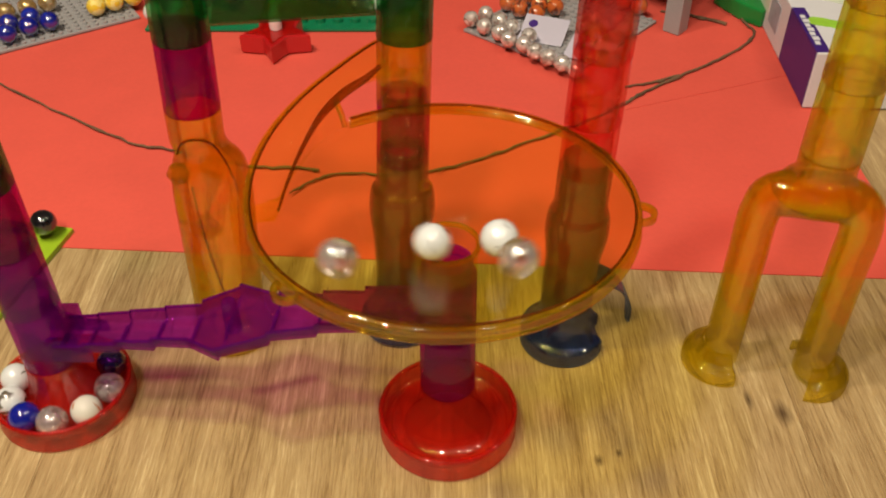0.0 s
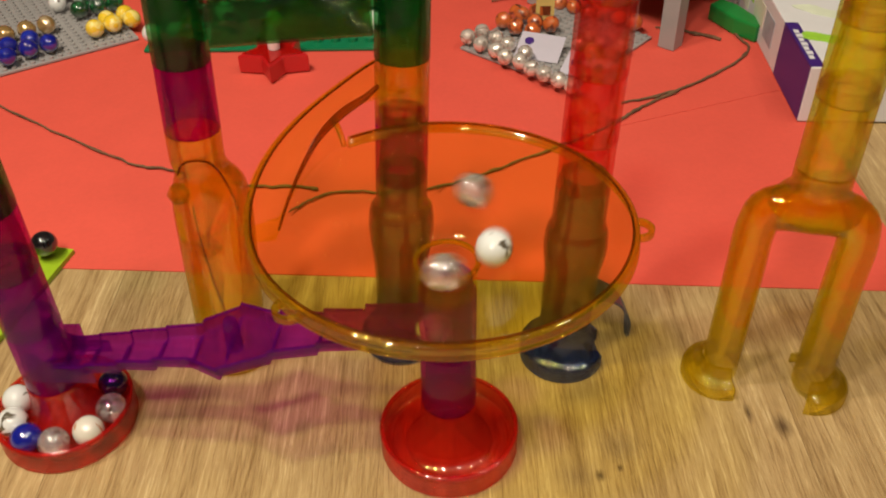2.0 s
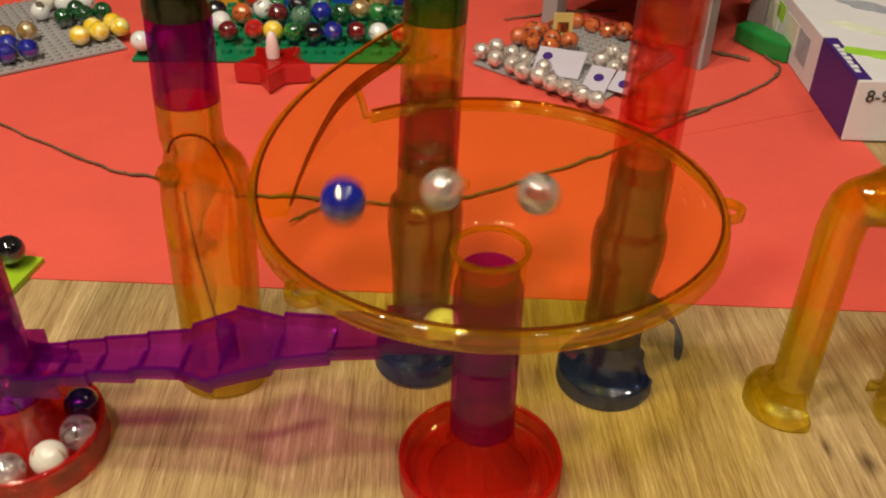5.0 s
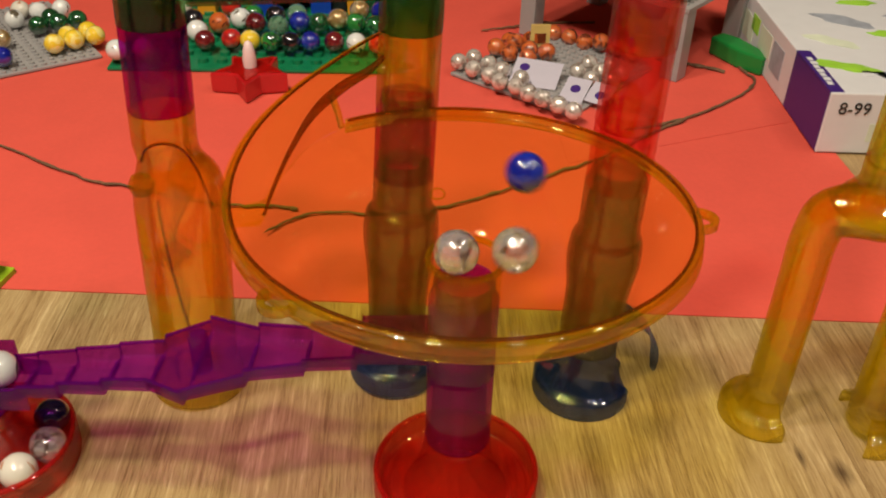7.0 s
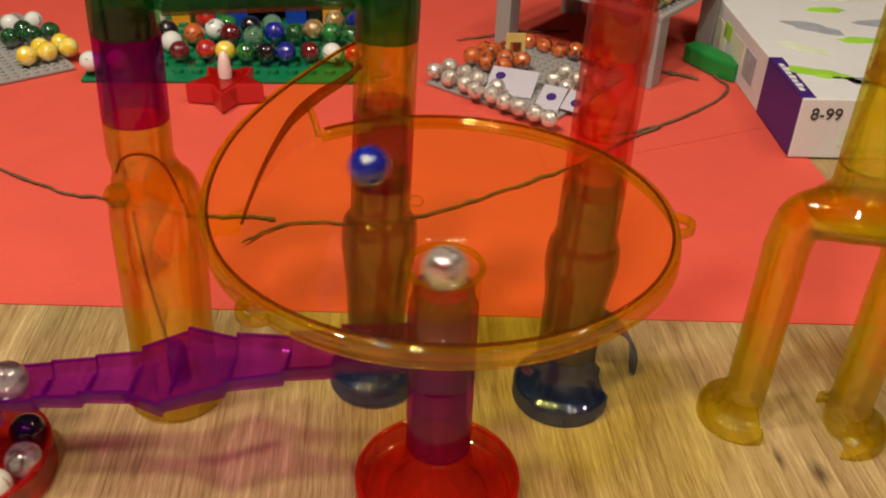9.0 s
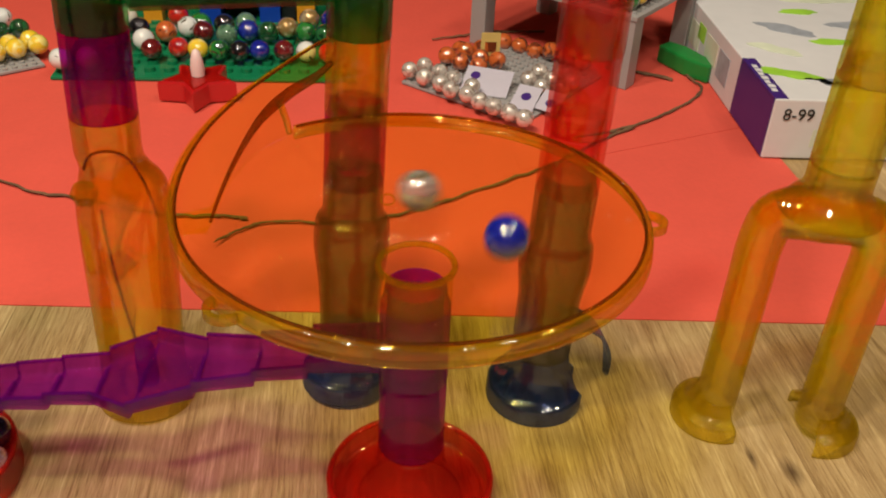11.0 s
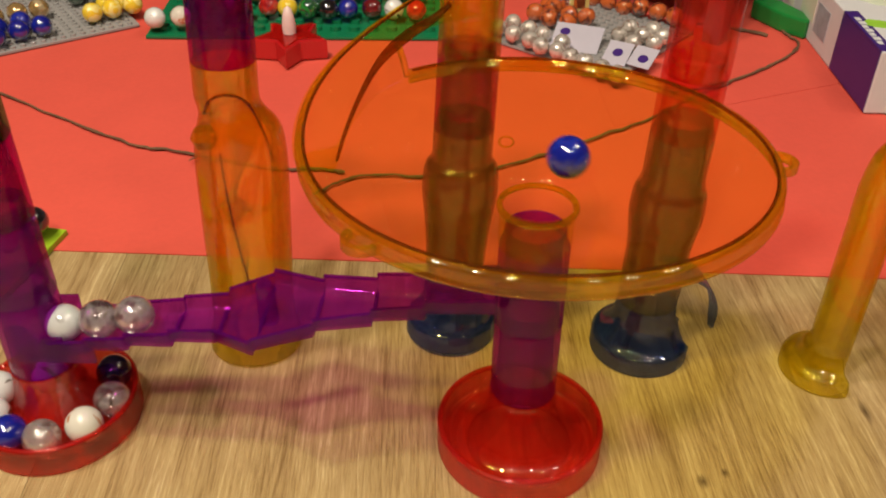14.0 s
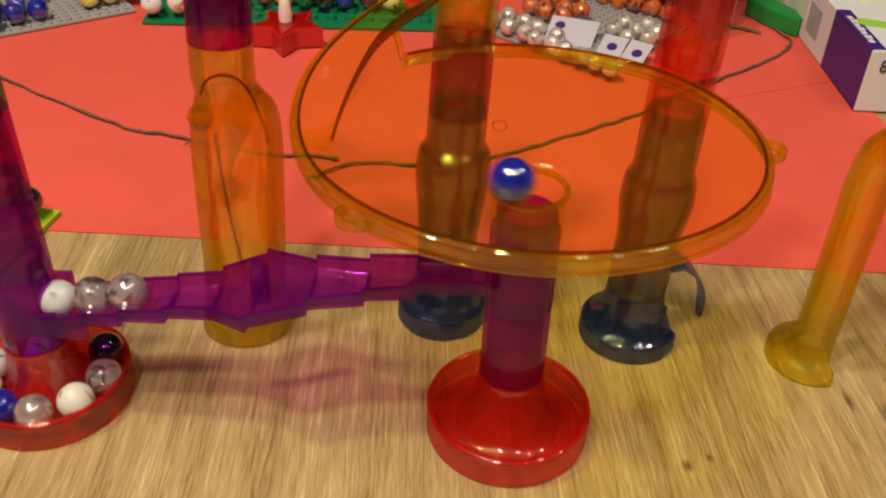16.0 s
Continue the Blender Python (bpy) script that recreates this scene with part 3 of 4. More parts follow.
def rear_middle_tower():
    t = thing("rear_tower", -0.025, 0.3815, 0, "stacked tower of blue, smoky, magenta, yellow and green pieces", "marble run", rx=-5.0, ry=2.5)
    bottle(t, SMOKE, 0.1095, 0.0175, 0.0222, 0.0138, BLUE)
    tube(t, 0.1095, 0.1420, MAGENTA, "magenta tube")
    tube(t, 0.1420, 0.1760, YELLOW, "yellow tube")
    tube(t, 0.1760, 0.2170, GREEN, "dark green socket", "socket")
    return t


rear_middle_tower()


def bridge():
    """The level green channel between the two rear towers."""
    b = thing("green_bridge", -0.0680, 0.3920, 0.1975, "dark green see-through channel joining the two rear towers", "marble slide")
    a0, a1 = Vector((-0.0370, -0.0050, 0)), Vector((0.0370, 0.0050, 0))
    line = [a0.lerp(a1, k / 12) for k in range(13)]
    part("channel", sweep_section(line, lambda s: [(-0.0115, 0.014), (-0.0115, -0.004), (-0.008, -0.007), (0.008, -0.007), (0.0115, -0.004), (0.0115, 0.014), (0.0103, 0.014), (0.0103, -0.0035), (0.0075, -0.0058), (-0.0075, -0.0058), (-0.0103, -0.0035), (-0.0103, 0.014)]), GREEN, b)
    for side in (-0.0109, 0.0109):
        bm = sweep_section([p + Vector((0, side, 0.0140)) for p in line], lambda s: [(-0.0012, 0.0001), (0.0012, 0.0001), (0.0012, 0.0016), (-0.0012, 0.0016)])
        part("rail", bm, GREEN, b)
    return b


bridge()


def rear_right_tower():
    t = thing("rear_tower", 0.068, 0.3675, 0, "stacked tower of blue scalloped foot, smoky bottle and red tubes", "marble run", ry=1.5)
    bottle(t, SMOKE, 0.1185, 0.0165, 0.0240, 0.0140, BLUE, (0.0300, -0.0010, 0.0135))
    tube(t, 0.1185, 0.1470, REDTUBE, "red tube")
    tube(t, 0.1470, 0.1815, REDTUBE, "red tube")
    tube(t, 0.1815, 0.2180, REDTUBE, "red tube")
    tube(t, 0.2180, 0.2550, REDTUBE, "red tube")
    bm = bmesh.new()
    sweep_section(spline([(0.013, 0.010, 0.040), (0.022, 0.012, 0.038), (0.032, 0.013, 0.030), (0.0385, 0.0135, 0.017), (0.0405, 0.0140, 0.001)], 6), lambda s: [(-0.010 * (1 - s) - 0.0015, -0.0008), (0.010 * (1 - s) + 0.0015, -0.0008), (0.010 * (1 - s) + 0.0015, 0.0008), (-0.010 * (1 - s) - 0.0015, 0.0008)], bm=bm)
    part("spout", bm, BLUE, t, "curved blue spout ending on the table")
    return t


rear_right_tower()


def arch_tower():
    fx, fy = 0.1775, 0.3430
    t = thing("arch_tower", fx, fy, 0, "honey-yellow see-through tower standing on a two-legged arch", "marble run")
    k = 0.0013
    base = radians(-14)
    along_v = Vector((math.cos(base), math.sin(base), 0))
    across = Vector((-math.sin(base), math.cos(base), 0))
    line = spline([(-0.0242, 0, 0.006), (-0.0240, 0, 0.040), (-0.0238, 0, 0.080), (-0.0237, 0, 0.1040), (-0.0190, 0, 0.1165), (0, 0, 0.1195), (0.0190, 0, 0.1165), (0.0237, 0, 0.1040), (0.0238, 0, 0.080), (0.0240, 0, 0.040), (0.0242, 0, 0.006)], 5)
    for name, lo, hi in (("leg", 0, 18), ("crown", 18, 32), ("leg", 32, 50)):
        bm = bmesh.new()
        for half_a, half_b in ((0.0096, 0.0112), (0.0084, 0.0100)):
            rings = []
            for i in range(lo, hi + 1):
                p = line[i]
                q = line[min(i + 1, len(line) - 1)] - line[max(i - 1, 0)]
                q = (along_v * q.x + Vector((0, 0, q.z))).normalized()
                n = across.cross(q).normalized()
                deep = 0.0032 * max(0.0, 1 - abs(i - 25) / 8)
                c = along_v * p.x + Vector((0, 0, p.z))
                rings.append([bm.verts.new(c + n * (half_a + deep) * math.cos(w) + across * half_b * math.sin(w)) for w in [2 * math.pi * k2 / 28 for k2 in range(28)]])
            for one, two in zip(rings, rings[1:]):
                for k2 in range(28):
                    bm.faces.new((one[k2], two[k2], two[(k2 + 1) % 28], one[(k2 + 1) % 28]))
        part(name, bm, PALE, t, "rounded crown of the arch" if name == "crown" else "")
    for sgn in (-1, 1):
        foot = [(0.0205, 0.0004), (0.0205, 0.0060), (0.0192, 0.0085), (0.0150, 0.0105), (0.0118, 0.0160), (0.0106, 0.0160), (0.0140, 0.0094), (0.0180, 0.0076), (0.0193, 0.0056), (0.0193, 0.0004)]
        bm = lathe(foot[:1] + rounded(foot[1:6], 4) + foot[6:], 40, True, sgn * 0.0240 * math.cos(base), sgn * 0.0240 * math.sin(base), start=(80 if sgn < 0 else -100) + math.degrees(base), sweep=215)
        part("foot", bm, PALE, t)
    part("socket", lathe(rounded([(0.0215, 0.1215), (0.0185, 0.1265), (0.0150, 0.1305), (R1, 0.1345), (R1, 0.1430)]) + [(R0, 0.1430), (R0, 0.1340), (0.0135, 0.1300), (0.0172, 0.1255), (0.0202, 0.1210)]), PALE, t)
    tube(t, 0.1435, 0.1800, PALE)
    tube(t, 0.1800, 0.2160, PALE)
    tube(t, 0.2160, 0.2530, PALE)
    return t


arch_tower()

BX, BY = -0.2020, 0.3235


def catch_tower():
    t = thing("catch_tower", BX, BY, 0, "purple tube tower on a red tray full of marbles", "marble run")
    tray(t, RED)
    tube(t, 0.0339, 0.0708, PURPLE)
    tube(t, 0.0708, 0.1070, PURPLE)
    tube(t, 0.1070, 0.1420, MAGENTA, "magenta tube")
    tube(t, 0.1420, 0.1800, GREEN, "dark green socket", "socket")
    bm = bmesh.new()
    box(0.008, 0.0165, -0.0128, -0.0116, 0.044, 0.057, bm=bm)
    box(0.008, 0.0165, 0.0116, 0.0128, 0.044, 0.060, bm=bm)
    box(0.008, 0.0165, -0.0128, 0.0128, 0.0440, 0.0452, bm=bm)
    part("mouth", bm, PURPLE, t, "open purple mouth receiving the track", smooth=False)
    for side, tall in ((0.0108, 0.0175), (-0.0108, 0.0215)):
        d = Vector((-0.9954, 0.0955, 0))
        n = Vector((-d.y, d.x, 0))
        outline = [(-0.030, 0.0455), (-0.030, 0.0525), (-0.020, 0.0532), (-0.0125, 0.0555), (-0.0080, 0.045 + 0.55 * tall), (-0.0052, 0.045 + 0.85 * tall), (-0.0030, 0.045 + tall), (0.0020, 0.045 + tall), (0.0030, 0.0440)]
        bm = bmesh.new()
        front = [bm.verts.new(d * u + n * side + Vector((0, 0, h))) for u, h in outline]
        back = [bm.verts.new(d * u + n * (side + 0.0013) + Vector((0, 0, h))) for u, h in outline]
        bm.faces.new(front)
        bm.faces.new(back[::-1])
        for i in range(len(front)):
            j = (i + 1) % len(front)
            bm.faces.new((front[i], back[i], back[j], front[j]))
        part("wing", bm, PURPLE, t, "tall curved purple cheek beside the mouth", smooth=False)
    return t


catch_tower()


def track():
    """The zigzag track: short overlapping channel pieces with a wide turn-out and a post in the middle."""
    ax, ay = CX - 0.0125, CY
    bx, by = ax - 0.1720, ay + 0.0165
    t = thing("zigzag_track", 0, 0, 0, "purple see-through zigzag track with stepped sides and a centre post", "marble track")
    length = math.hypot(bx - ax, by - ay)
    d = Vector((bx - ax, by - ay, 0)).normalized()
    n = Vector((-d.y, d.x, 0))

    def at(s, side, z):
        p = Vector((ax, ay, 0)) + d * s * length + n * side
        return (p.x, p.y, z)
    # way along at both ends, half widths at both ends; each piece lies level and lower than the one before
    cuts = [(0.00, 0.16, 0.0106, 0.0106), (0.16, 0.28, 0.0102, 0.0112), (0.28, 0.41, 0.0108, 0.0140), (0.41, 0.54, 0.0138, 0.0222), (0.54, 0.64, 0.0218, 0.0130), (0.64, 0.75, 0.0116, 0.0108), (0.75, 0.86, 0.0112, 0.0104), (0.86, 0.96, 0.0110, 0.0104), (0.96, 1.05, 0.0108, 0.0104)]
    k = 0.0012
    for i, (s0, s1, w0, w1) in enumerate(cuts):
        zz = 0.0840 - 0.0345 * (s0 + s1) / 2
        bm = bmesh.new()
        rings = []
        for s, w, z, h in ((s0, w0, zz + 0.0007, 0.0066), (s1, w1, zz - 0.0007, 0.0058)):
            sec = [(-w - 0.0006, z + h), (-w, z), (-w + 0.002, z - k), (w - 0.002, z - k), (w, z), (w + 0.0006, z + h), (w - k + 0.0004, z + h), (w - k - 0.0003, z + 0.0005), (w - 0.0020, z), (-w + 0.0020, z), (-w + k + 0.0003, z + 0.0005), (-w + k - 0.0004, z + h)]
            rings.append([bm.verts.new(at(s, q, q2)) for q, q2 in sec])
        n_sec = len(sec)
        for j in range(n_sec):
            bm.faces.new((rings[0][j], rings[1][j], rings[1][(j + 1) % n_sec], rings[0][(j + 1) % n_sec]))
        bm.faces.new(rings[0][::-1])
        bm.faces.new(rings[1])
        channel = part("channel", bm, PURPLE, t)
        # rounded lips added on the wall tops so that they catch highlights
        for sgn in (-1, 1):
            path = [at(s0, sgn * (w0 + 0.0002), zz + 0.0073), at(s1, sgn * (w1 + 0.0002), zz + 0.0051)]
            part("lip", sweep_section(path, lambda s: [(0.0009 * math.cos(w), 0.0007 * math.sin(w)) for w in [2 * math.pi * i / 8 for i in range(8)]]), PURPLE, channel)
        bm = bmesh.new()
        a, b = s1 - 0.008, s1 - 0.0005
        wr = min(w1, 0.0125) * 0.62
        vs = [bm.verts.new(at(s, q + 0.0022, q2)) for s in (a, b) for q in (-wr, wr) for q2 in (zz - 0.0006, zz + 0.0013)]
        for f in ((0, 1, 3, 2), (4, 5, 7, 6), (0, 1, 5, 4), (2, 3, 7, 6), (0, 2, 6, 4), (1, 3, 7, 5)):
            bm.faces.new([vs[m] for m in f])
        part("rib", bm, PURPLE, t, smooth=False)
    px, py, _ = at(0.530, 0.0, 0)
    part("post", lathe([(0.0001, 0.0640), (0.0042, 0.0640), (0.0038, 0.0810), (0.0030, 0.0828), (0.0001, 0.0832)], 20, False, px, py), PURPLE, t, "round purple post")
    return t


track()


# ---- marbles ----
MARBLES = {}


def marble(x, y, z, material, radius=0.008, label="", group="", rx=0.0, ry=0.0):
    """A glass marble whose underside rests at z."""
    key = (material.name, radius)
    if key not in MARBLES:
        bm = bmesh.new()
        bmesh.ops.create_icosphere(bm, subdivisions=4 if radius < 0.0085 else 3, radius=radius)
        me = bpy.data.meshes.new("marble")
        bm.to_mesh(me)
        bm.free()
        for p in me.polygons:
            p.use_smooth = True
        me.materials.append(material)
        MARBLES[key] = me
    ob = new("marble", MARBLES[key])
    ob.matrix_basis = pose(x, y, z + radius, rx, ry, 0)
    return tagged(ob, label or material.name.replace("marble", "glass marble with a glossy surface"), "marble", group)


def tray_marbles():
    ring = 0.0262
    for ang, m in ((-152, M_WHITE), (-118, M_BLUE), (-84, M_GLASS), (-46, M_CREAM), (-8, M_GLASS), (32, M_NAVY), (172, M_WHITE), (120, M_BLUE)):
        a = radians(ang)
        marble(BX + ring * math.cos(a), BY + ring * math.sin(a), 0.0061, m, 0.008, group="marbles in the tray", rx=ang, ry=40)


tray_marbles()

# ---- things on the paper ----
def baseplate(name, cx, cy, wide, deep, rz, material, label, pitch=0.016, stud=0.0047, z=0.0016, thick=0.0025, skip=None):
    """A building plate with round studs on top."""
    t = thing(name, cx, cy, z, label, "building plate", rz=rz)
    part("plate", box(-wide / 2, wide / 2, -deep / 2, deep / 2, 0, thick, 0.0006), material, t, smooth=False)
    bm = bmesh.new()
    nx, ny = int(wide / pitch), int(deep / pitch)
    for i in range(nx):
        for j in range(ny):
            x, y = (i - (nx - 1) / 2) * pitch, (j - (ny - 1) / 2) * pitch
            lathe_stud(bm, x, y, thick, stud, 0.0035 if pitch > 0.01 else 0.0018)
    st = part("studs", bm, material, t)
    st["kind"] = "stuff"
    return t


def lathe_stud(bm, x, y, z, r, h):
    n = 10
    low = [bm.verts.new((x + r * math.cos(2 * math.pi * k / n), y + r * math.sin(2 * math.pi * k / n), z)) for k in range(n)]
    top = [bm.verts.new((x + r * 0.94 * math.cos(2 * math.pi * k / n), y + r * 0.94 * math.sin(2 * math.pi * k / n), z + h)) for k in range(n)]
    for k in range(n):
        bm.faces.new((low[k], low[(k + 1) % n], top[(k + 1) % n], top[k]))
    bm.faces.new(top)


def star_candle():
    t = thing("star_candle", -0.1425, 0.7230, 0.0018, "red star-shaped candle lantern with a white flame tip", "candle", rz=0)
    outer, inner_r = 0.0325, 0.0168
    pts = [((outer if k % 2 == 0 else inner_r) * math.cos(radians(-90 + 36 * k)), (outer if k % 2 == 0 else inner_r) * math.sin(radians(-90 + 36 * k))) for k in range(10)]
    part("star_body", prism(pts, 0.0, 0.0165, bevel=0.0018), WAX, t, smooth=False)
    part("star_top", prism([(0.86 * x, 0.86 * y) for x, y in pts], 0.0167, 0.0180, bevel=0.0004), RED, t, "dark red clear top", smooth=False)
    part("flame", lathe([(0.0001, 0.0180), (0.0052, 0.0180), (0.0056, 0.024), (0.0046, 0.032), (0.0028, 0.038), (0.0001, 0.0400)], 20, False), WHITEPLASTIC, t, "white plastic flame tip")


def background():
    rnd = random.Random(4)
    # green plate with its building and marbles
    baseplate("baseplate", -0.140, 0.880, 0.250, 0.255, -1.0, GREENBRICK, "green studded building plate lying on red paper")
    g = "marbles on the green plate"
    top = 0.0078
    front = [(-0.259, 0.763, M_WHITE), (-0.190, 0.786, M_DRED), (-0.168, 0.790, M_RED), (-0.1515, 0.787, M_YELLOW), (-0.1335, 0.785, M_GREEN), (-0.1165, 0.783, M_BLACK), (-0.0995, 0.785, M_BLUE), (-0.079, 0.785, M_DRED), (-0.238, 0.766, M_CREAM), (-0.060, 0.783, M_WHITE), (-0.041, 0.780, M_RED)]
    for x, y, m in front:
        marble(x, y, top, m, 0.0088, group=g, rx=rnd.uniform(0, 360), ry=rnd.uniform(0, 360))
    second = [(-0.209, 0.834, M_BLACK), (-0.184, 0.826, M_ORANGE), (-0.167, 0.838, M_WHITE), (-0.152, 0.826, M_DRED), (-0.131, 0.820, M_GGREEN), (-0.113, 0.830, M_BLUE), (-0.0955, 0.828, M_DGREEN), (-0.079, 0.838, M_GOLD), (-0.062, 0.828, M_GREEN), (-0.222, 0.812, M_DRED), (-0.200, 0.806, M_WHITE), (-0.044, 0.822, M_DGREEN)]
    for x, y, m in second:
        marble(x, y, top, m, 0.0095, group=g, rx=rnd.uniform(0, 360), ry=rnd.uniform(0, 360))
    third = [(-0.180, 0.868, M_RED), (-0.225, 0.862, M_CREAM), (-0.060, 0.862, M_GOLD), (-0.040, 0.860, M_BLUE), (-0.241, 0.840, M_DGREEN), (-0.157, 0.848, M_GREEN), (-0.136, 0.846, M_BLACK), (-0.117, 0.850, M_GGREEN)]
    for x, y, m in third:
        marble(x, y, top, m, 0.0095, group=g, rx=rnd.uniform(0, 360), ry=rnd.uniform(0, 360))
    b = thing("arch_brick", -0.125, 0.895, 0.0041, "blue building brick with a dark arched opening", "toy brick")
    arch = [(-0.037, 0.0), (-0.018, 0.0), (-0.018, 0.017), (-0.014, 0.023), (0.014, 0.023), (0.018, 0.017), (0.018, 0.0), (0.037, 0.0), (0.037, 0.058), (-0.037, 0.058)]
    bm = prism(arch, -0.016, 0.016)
    bmesh.ops.rotate(bm, verts=bm.verts, matrix=Matrix.Rotation(radians(90), 3, "X"))
    part("brick_body", bm, BLUEBRICK, b, smooth=False)
    part("back_panel", box(-0.030, 0.030, 0.0165, 0.0195, 0.0, 0.040), DARK, b, "black panel behind the arch", smooth=False)
    for x in (-0.206, -0.064):
        p = thing("post_brick", x, 0.890, 0.0041, "upright yellow building brick", "toy brick", "yellow posts")
        part("brick_body", box(-0.0085, 0.0085, -0.0085, 0.0085, 0, 0.058, 0.0008), YELLOWBRICK, p, smooth=False)
        bm = bmesh.new()
        lathe_stud(bm, 0, 0, 0.058, 0.0047, 0.0035)
        part("stud", bm, YELLOWBRICK, p)
    k = thing("dark_brick", -0.0855, 0.902, 0.0041, "black building brick beside the blue arch", "toy brick")
    part("brick_body", box(-0.0020, 0.0115, -0.014, 0.014, 0, 0.050, 0.0008), DARK, k, smooth=False)
    # silver marbles on a turned grey plate
    baseplate("baseplate", 0.1085, 0.7570, 0.122, 0.128, -42.0, GREY, "grey fine-studded plate lying turned on red paper", 0.008, 0.0024)
    g = "silver marbles"
    places = [(0.0275, 0.7518), (0.0411, 0.7617), (0.0521, 0.7482), (0.0627, 0.7349), (0.0391, 0.7372), (0.0505, 0.7245), (0.0590, 0.7120), (0.0705, 0.7032), (0.0790, 0.6903), (0.0895, 0.6795), (0.1000, 0.6690), (0.1105, 0.6585), (0.0760, 0.7180)]
    places += [(0.1262, 0.7339), (0.1382, 0.7496), (0.1449, 0.7339), (0.1344, 0.7174), (0.1500, 0.7170), (0.1560, 0.7459), (0.1610, 0.7300)]
    for x, y in places:
        marble(x + rnd.uniform(-0.0006, 0.0006), y, 0.0060, M_SILVER, 0.0071, group=g, rx=rnd.uniform(0, 360), ry=rnd.uniform(0, 360))
    g = "orange marbles"
    for x, y in ((0.0615, 0.7832), (0.0717, 0.7694), (0.0790, 0.7950), (0.0866, 0.7605), (0.0905, 0.7790), (0.1045, 0.7730), (0.0760, 0.8090), (0.0940, 0.8010), (0.1190, 0.8300), (0.1320, 0.8190), (0.1440, 0.8070), (0.1560, 0.7960), (0.1690, 0.7850), (0.1810, 0.7740)):
        marble(x, y, 0.0060 if y < 0.806 else 0.0016, M_ORANGE, 0.0078, group=g, rx=rnd.uniform(0, 360), ry=rnd.uniform(0, 360))
    for x, y, w, h, rz, marks in ((0.0905, 0.7320, 0.040, 0.030, -22, ((-0.011, 0.005),)), (0.1180, 0.7000, 0.020, 0.026, -30, ((0.0, 0.001),)), (0.1370, 0.6930, 0.019, 0.022, -36, ((0.001, -0.002),))):
        cdt = thing("card", x, y, 0.0112, "small white card with violet print on the plate", "card", "white cards", rz=rz)
        bmc = box(-w / 2, w / 2, -h / 2, h / 2, 0.0, 0.0006)
        part("sheet", bmc, CARD, cdt, smooth=False)
        for mx, my in marks:
            part("print", lathe([(0.0001, 0.0007), (0.0042, 0.0007), (0.0042, 0.0009), (0.0001, 0.0009)], 16, False, mx, my), VIOLET, cdt, "violet blot", smooth=False)
        cdt.rotation_euler[0] = radians(24)
    yb = thing("sign_card", 0.1005, 0.7905, 0.0060, "small upright yellow card with print", "card")
    part("sheet", box(-0.0085, 0.0085, -0.0006, 0.0006, 0.0, 0.026), solid("yellow card", (0.62, 0.45, 0.14), 0.6), yb, smooth=False)
    part("print", box(-0.005, 0.005, -0.0011, -0.0007, 0.009, 0.018), M_ORANGE, yb, "orange print", smooth=False)
    # raised grey plate on posts
    t = thing("raised_plate", 0.1950, 0.8430, 0.0016, "grey studded plate raised on four grey posts", "toy table", rz=-42.0)
    part("plate", box(-0.083, 0.083, -0.068, 0.068, 0.0600, 0.0640, 0.0006), GREY, t, smooth=False)
    for sx in (-0.074, 0.074):
        for sy in (-0.059, 0.059):
            part("post", box(sx - 0.0080, sx + 0.0080, sy - 0.0080, sy + 0.0080, 0.0, 0.0599, 0.0006), GREY, t, smooth=False)
    bm = bmesh.new()
    for i in range(20):
        for j in range(16):
            lathe_stud(bm, (i - 9.5) * 0.008, (j - 7.5) * 0.008, 0.0640, 0.0024, 0.0018)
    part("studs", bm, GREY, t)["kind"] = "stuff"
    g = "marbles on the raised plate"
    m4 = t.matrix_basis
    for k in range(30):
        i, j = k % 10, k // 10
        p = m4 @ Vector((-0.072 + i * 0.0158, -0.058 + j * 0.0165, 0.0))
        mat = (M_ORANGE, M_ORANGE, M_DGREEN, M_GREEN, M_YELLOW)[(i * 2 + j) % 5] if i > 4 else (M_YELLOW, M_GOLD, M_ORANGE)[(i + j) % 3]
        marble(p.x, p.y, 0.0674, mat, 0.0076, group=g, rx=rnd.uniform(0, 360), ry=rnd.uniform(0, 360))
    # plate of coloured marbles at the paper's far side
    baseplate("baseplate", -0.3850, 0.8080, 0.150, 0.160, 33.0, GREY, "grey fine-studded plate holding rows of coloured marbles", 0.008, 0.0024)
    g = "marbles on the grey plate"
    for x, y, m in ((-0.316, 0.780, M_YELLOW), (-0.302, 0.790, M_YELLOW), (-0.287, 0.800, M_YELLOW), (-0.310, 0.799, M_YELLOW), (-0.296, 0.810, M_YELLOW),
                    (-0.343, 0.822, M_DGREEN), (-0.327, 0.830, M_DGREEN), (-0.313, 0.838, M_DGREEN), (-0.338, 0.842, M_DGREEN), (-0.369, 0.838, M_WHITE), (-0.354, 0.858, M_WHITE), (-0.336, 0.866, M_WHITE), (-0.372, 0.862, M_CREAM),
                    (-0.378, 0.727, M_BLUE), (-0.364, 0.741, M_BLUE), (-0.349, 0.751, M_BLUE), (-0.384, 0.747, M_BLUE), (-0.369, 0.760, M_BLUE), (-0.395, 0.770, M_GOLD), (-0.379, 0.780, M_GOLD), (-0.364, 0.790, M_GOLD)):
        marble(x, y, 0.0060, m, 0.0085, group=g, rx=rnd.uniform(0, 360), ry=rnd.uniform(0, 360))
    star_candle()
    # lime plate beside the catch tower
    l = thing("lime_plate", -0.290, 0.4350, 0.0002, "lime green studded plate on the table", "building plate", rz=-13.0)
    part("plate", box(-0.038, 0.038, -0.090, 0.042, 0, 0.0040, 0.0005), LIME, l, smooth=False)
    bm = bmesh.new()
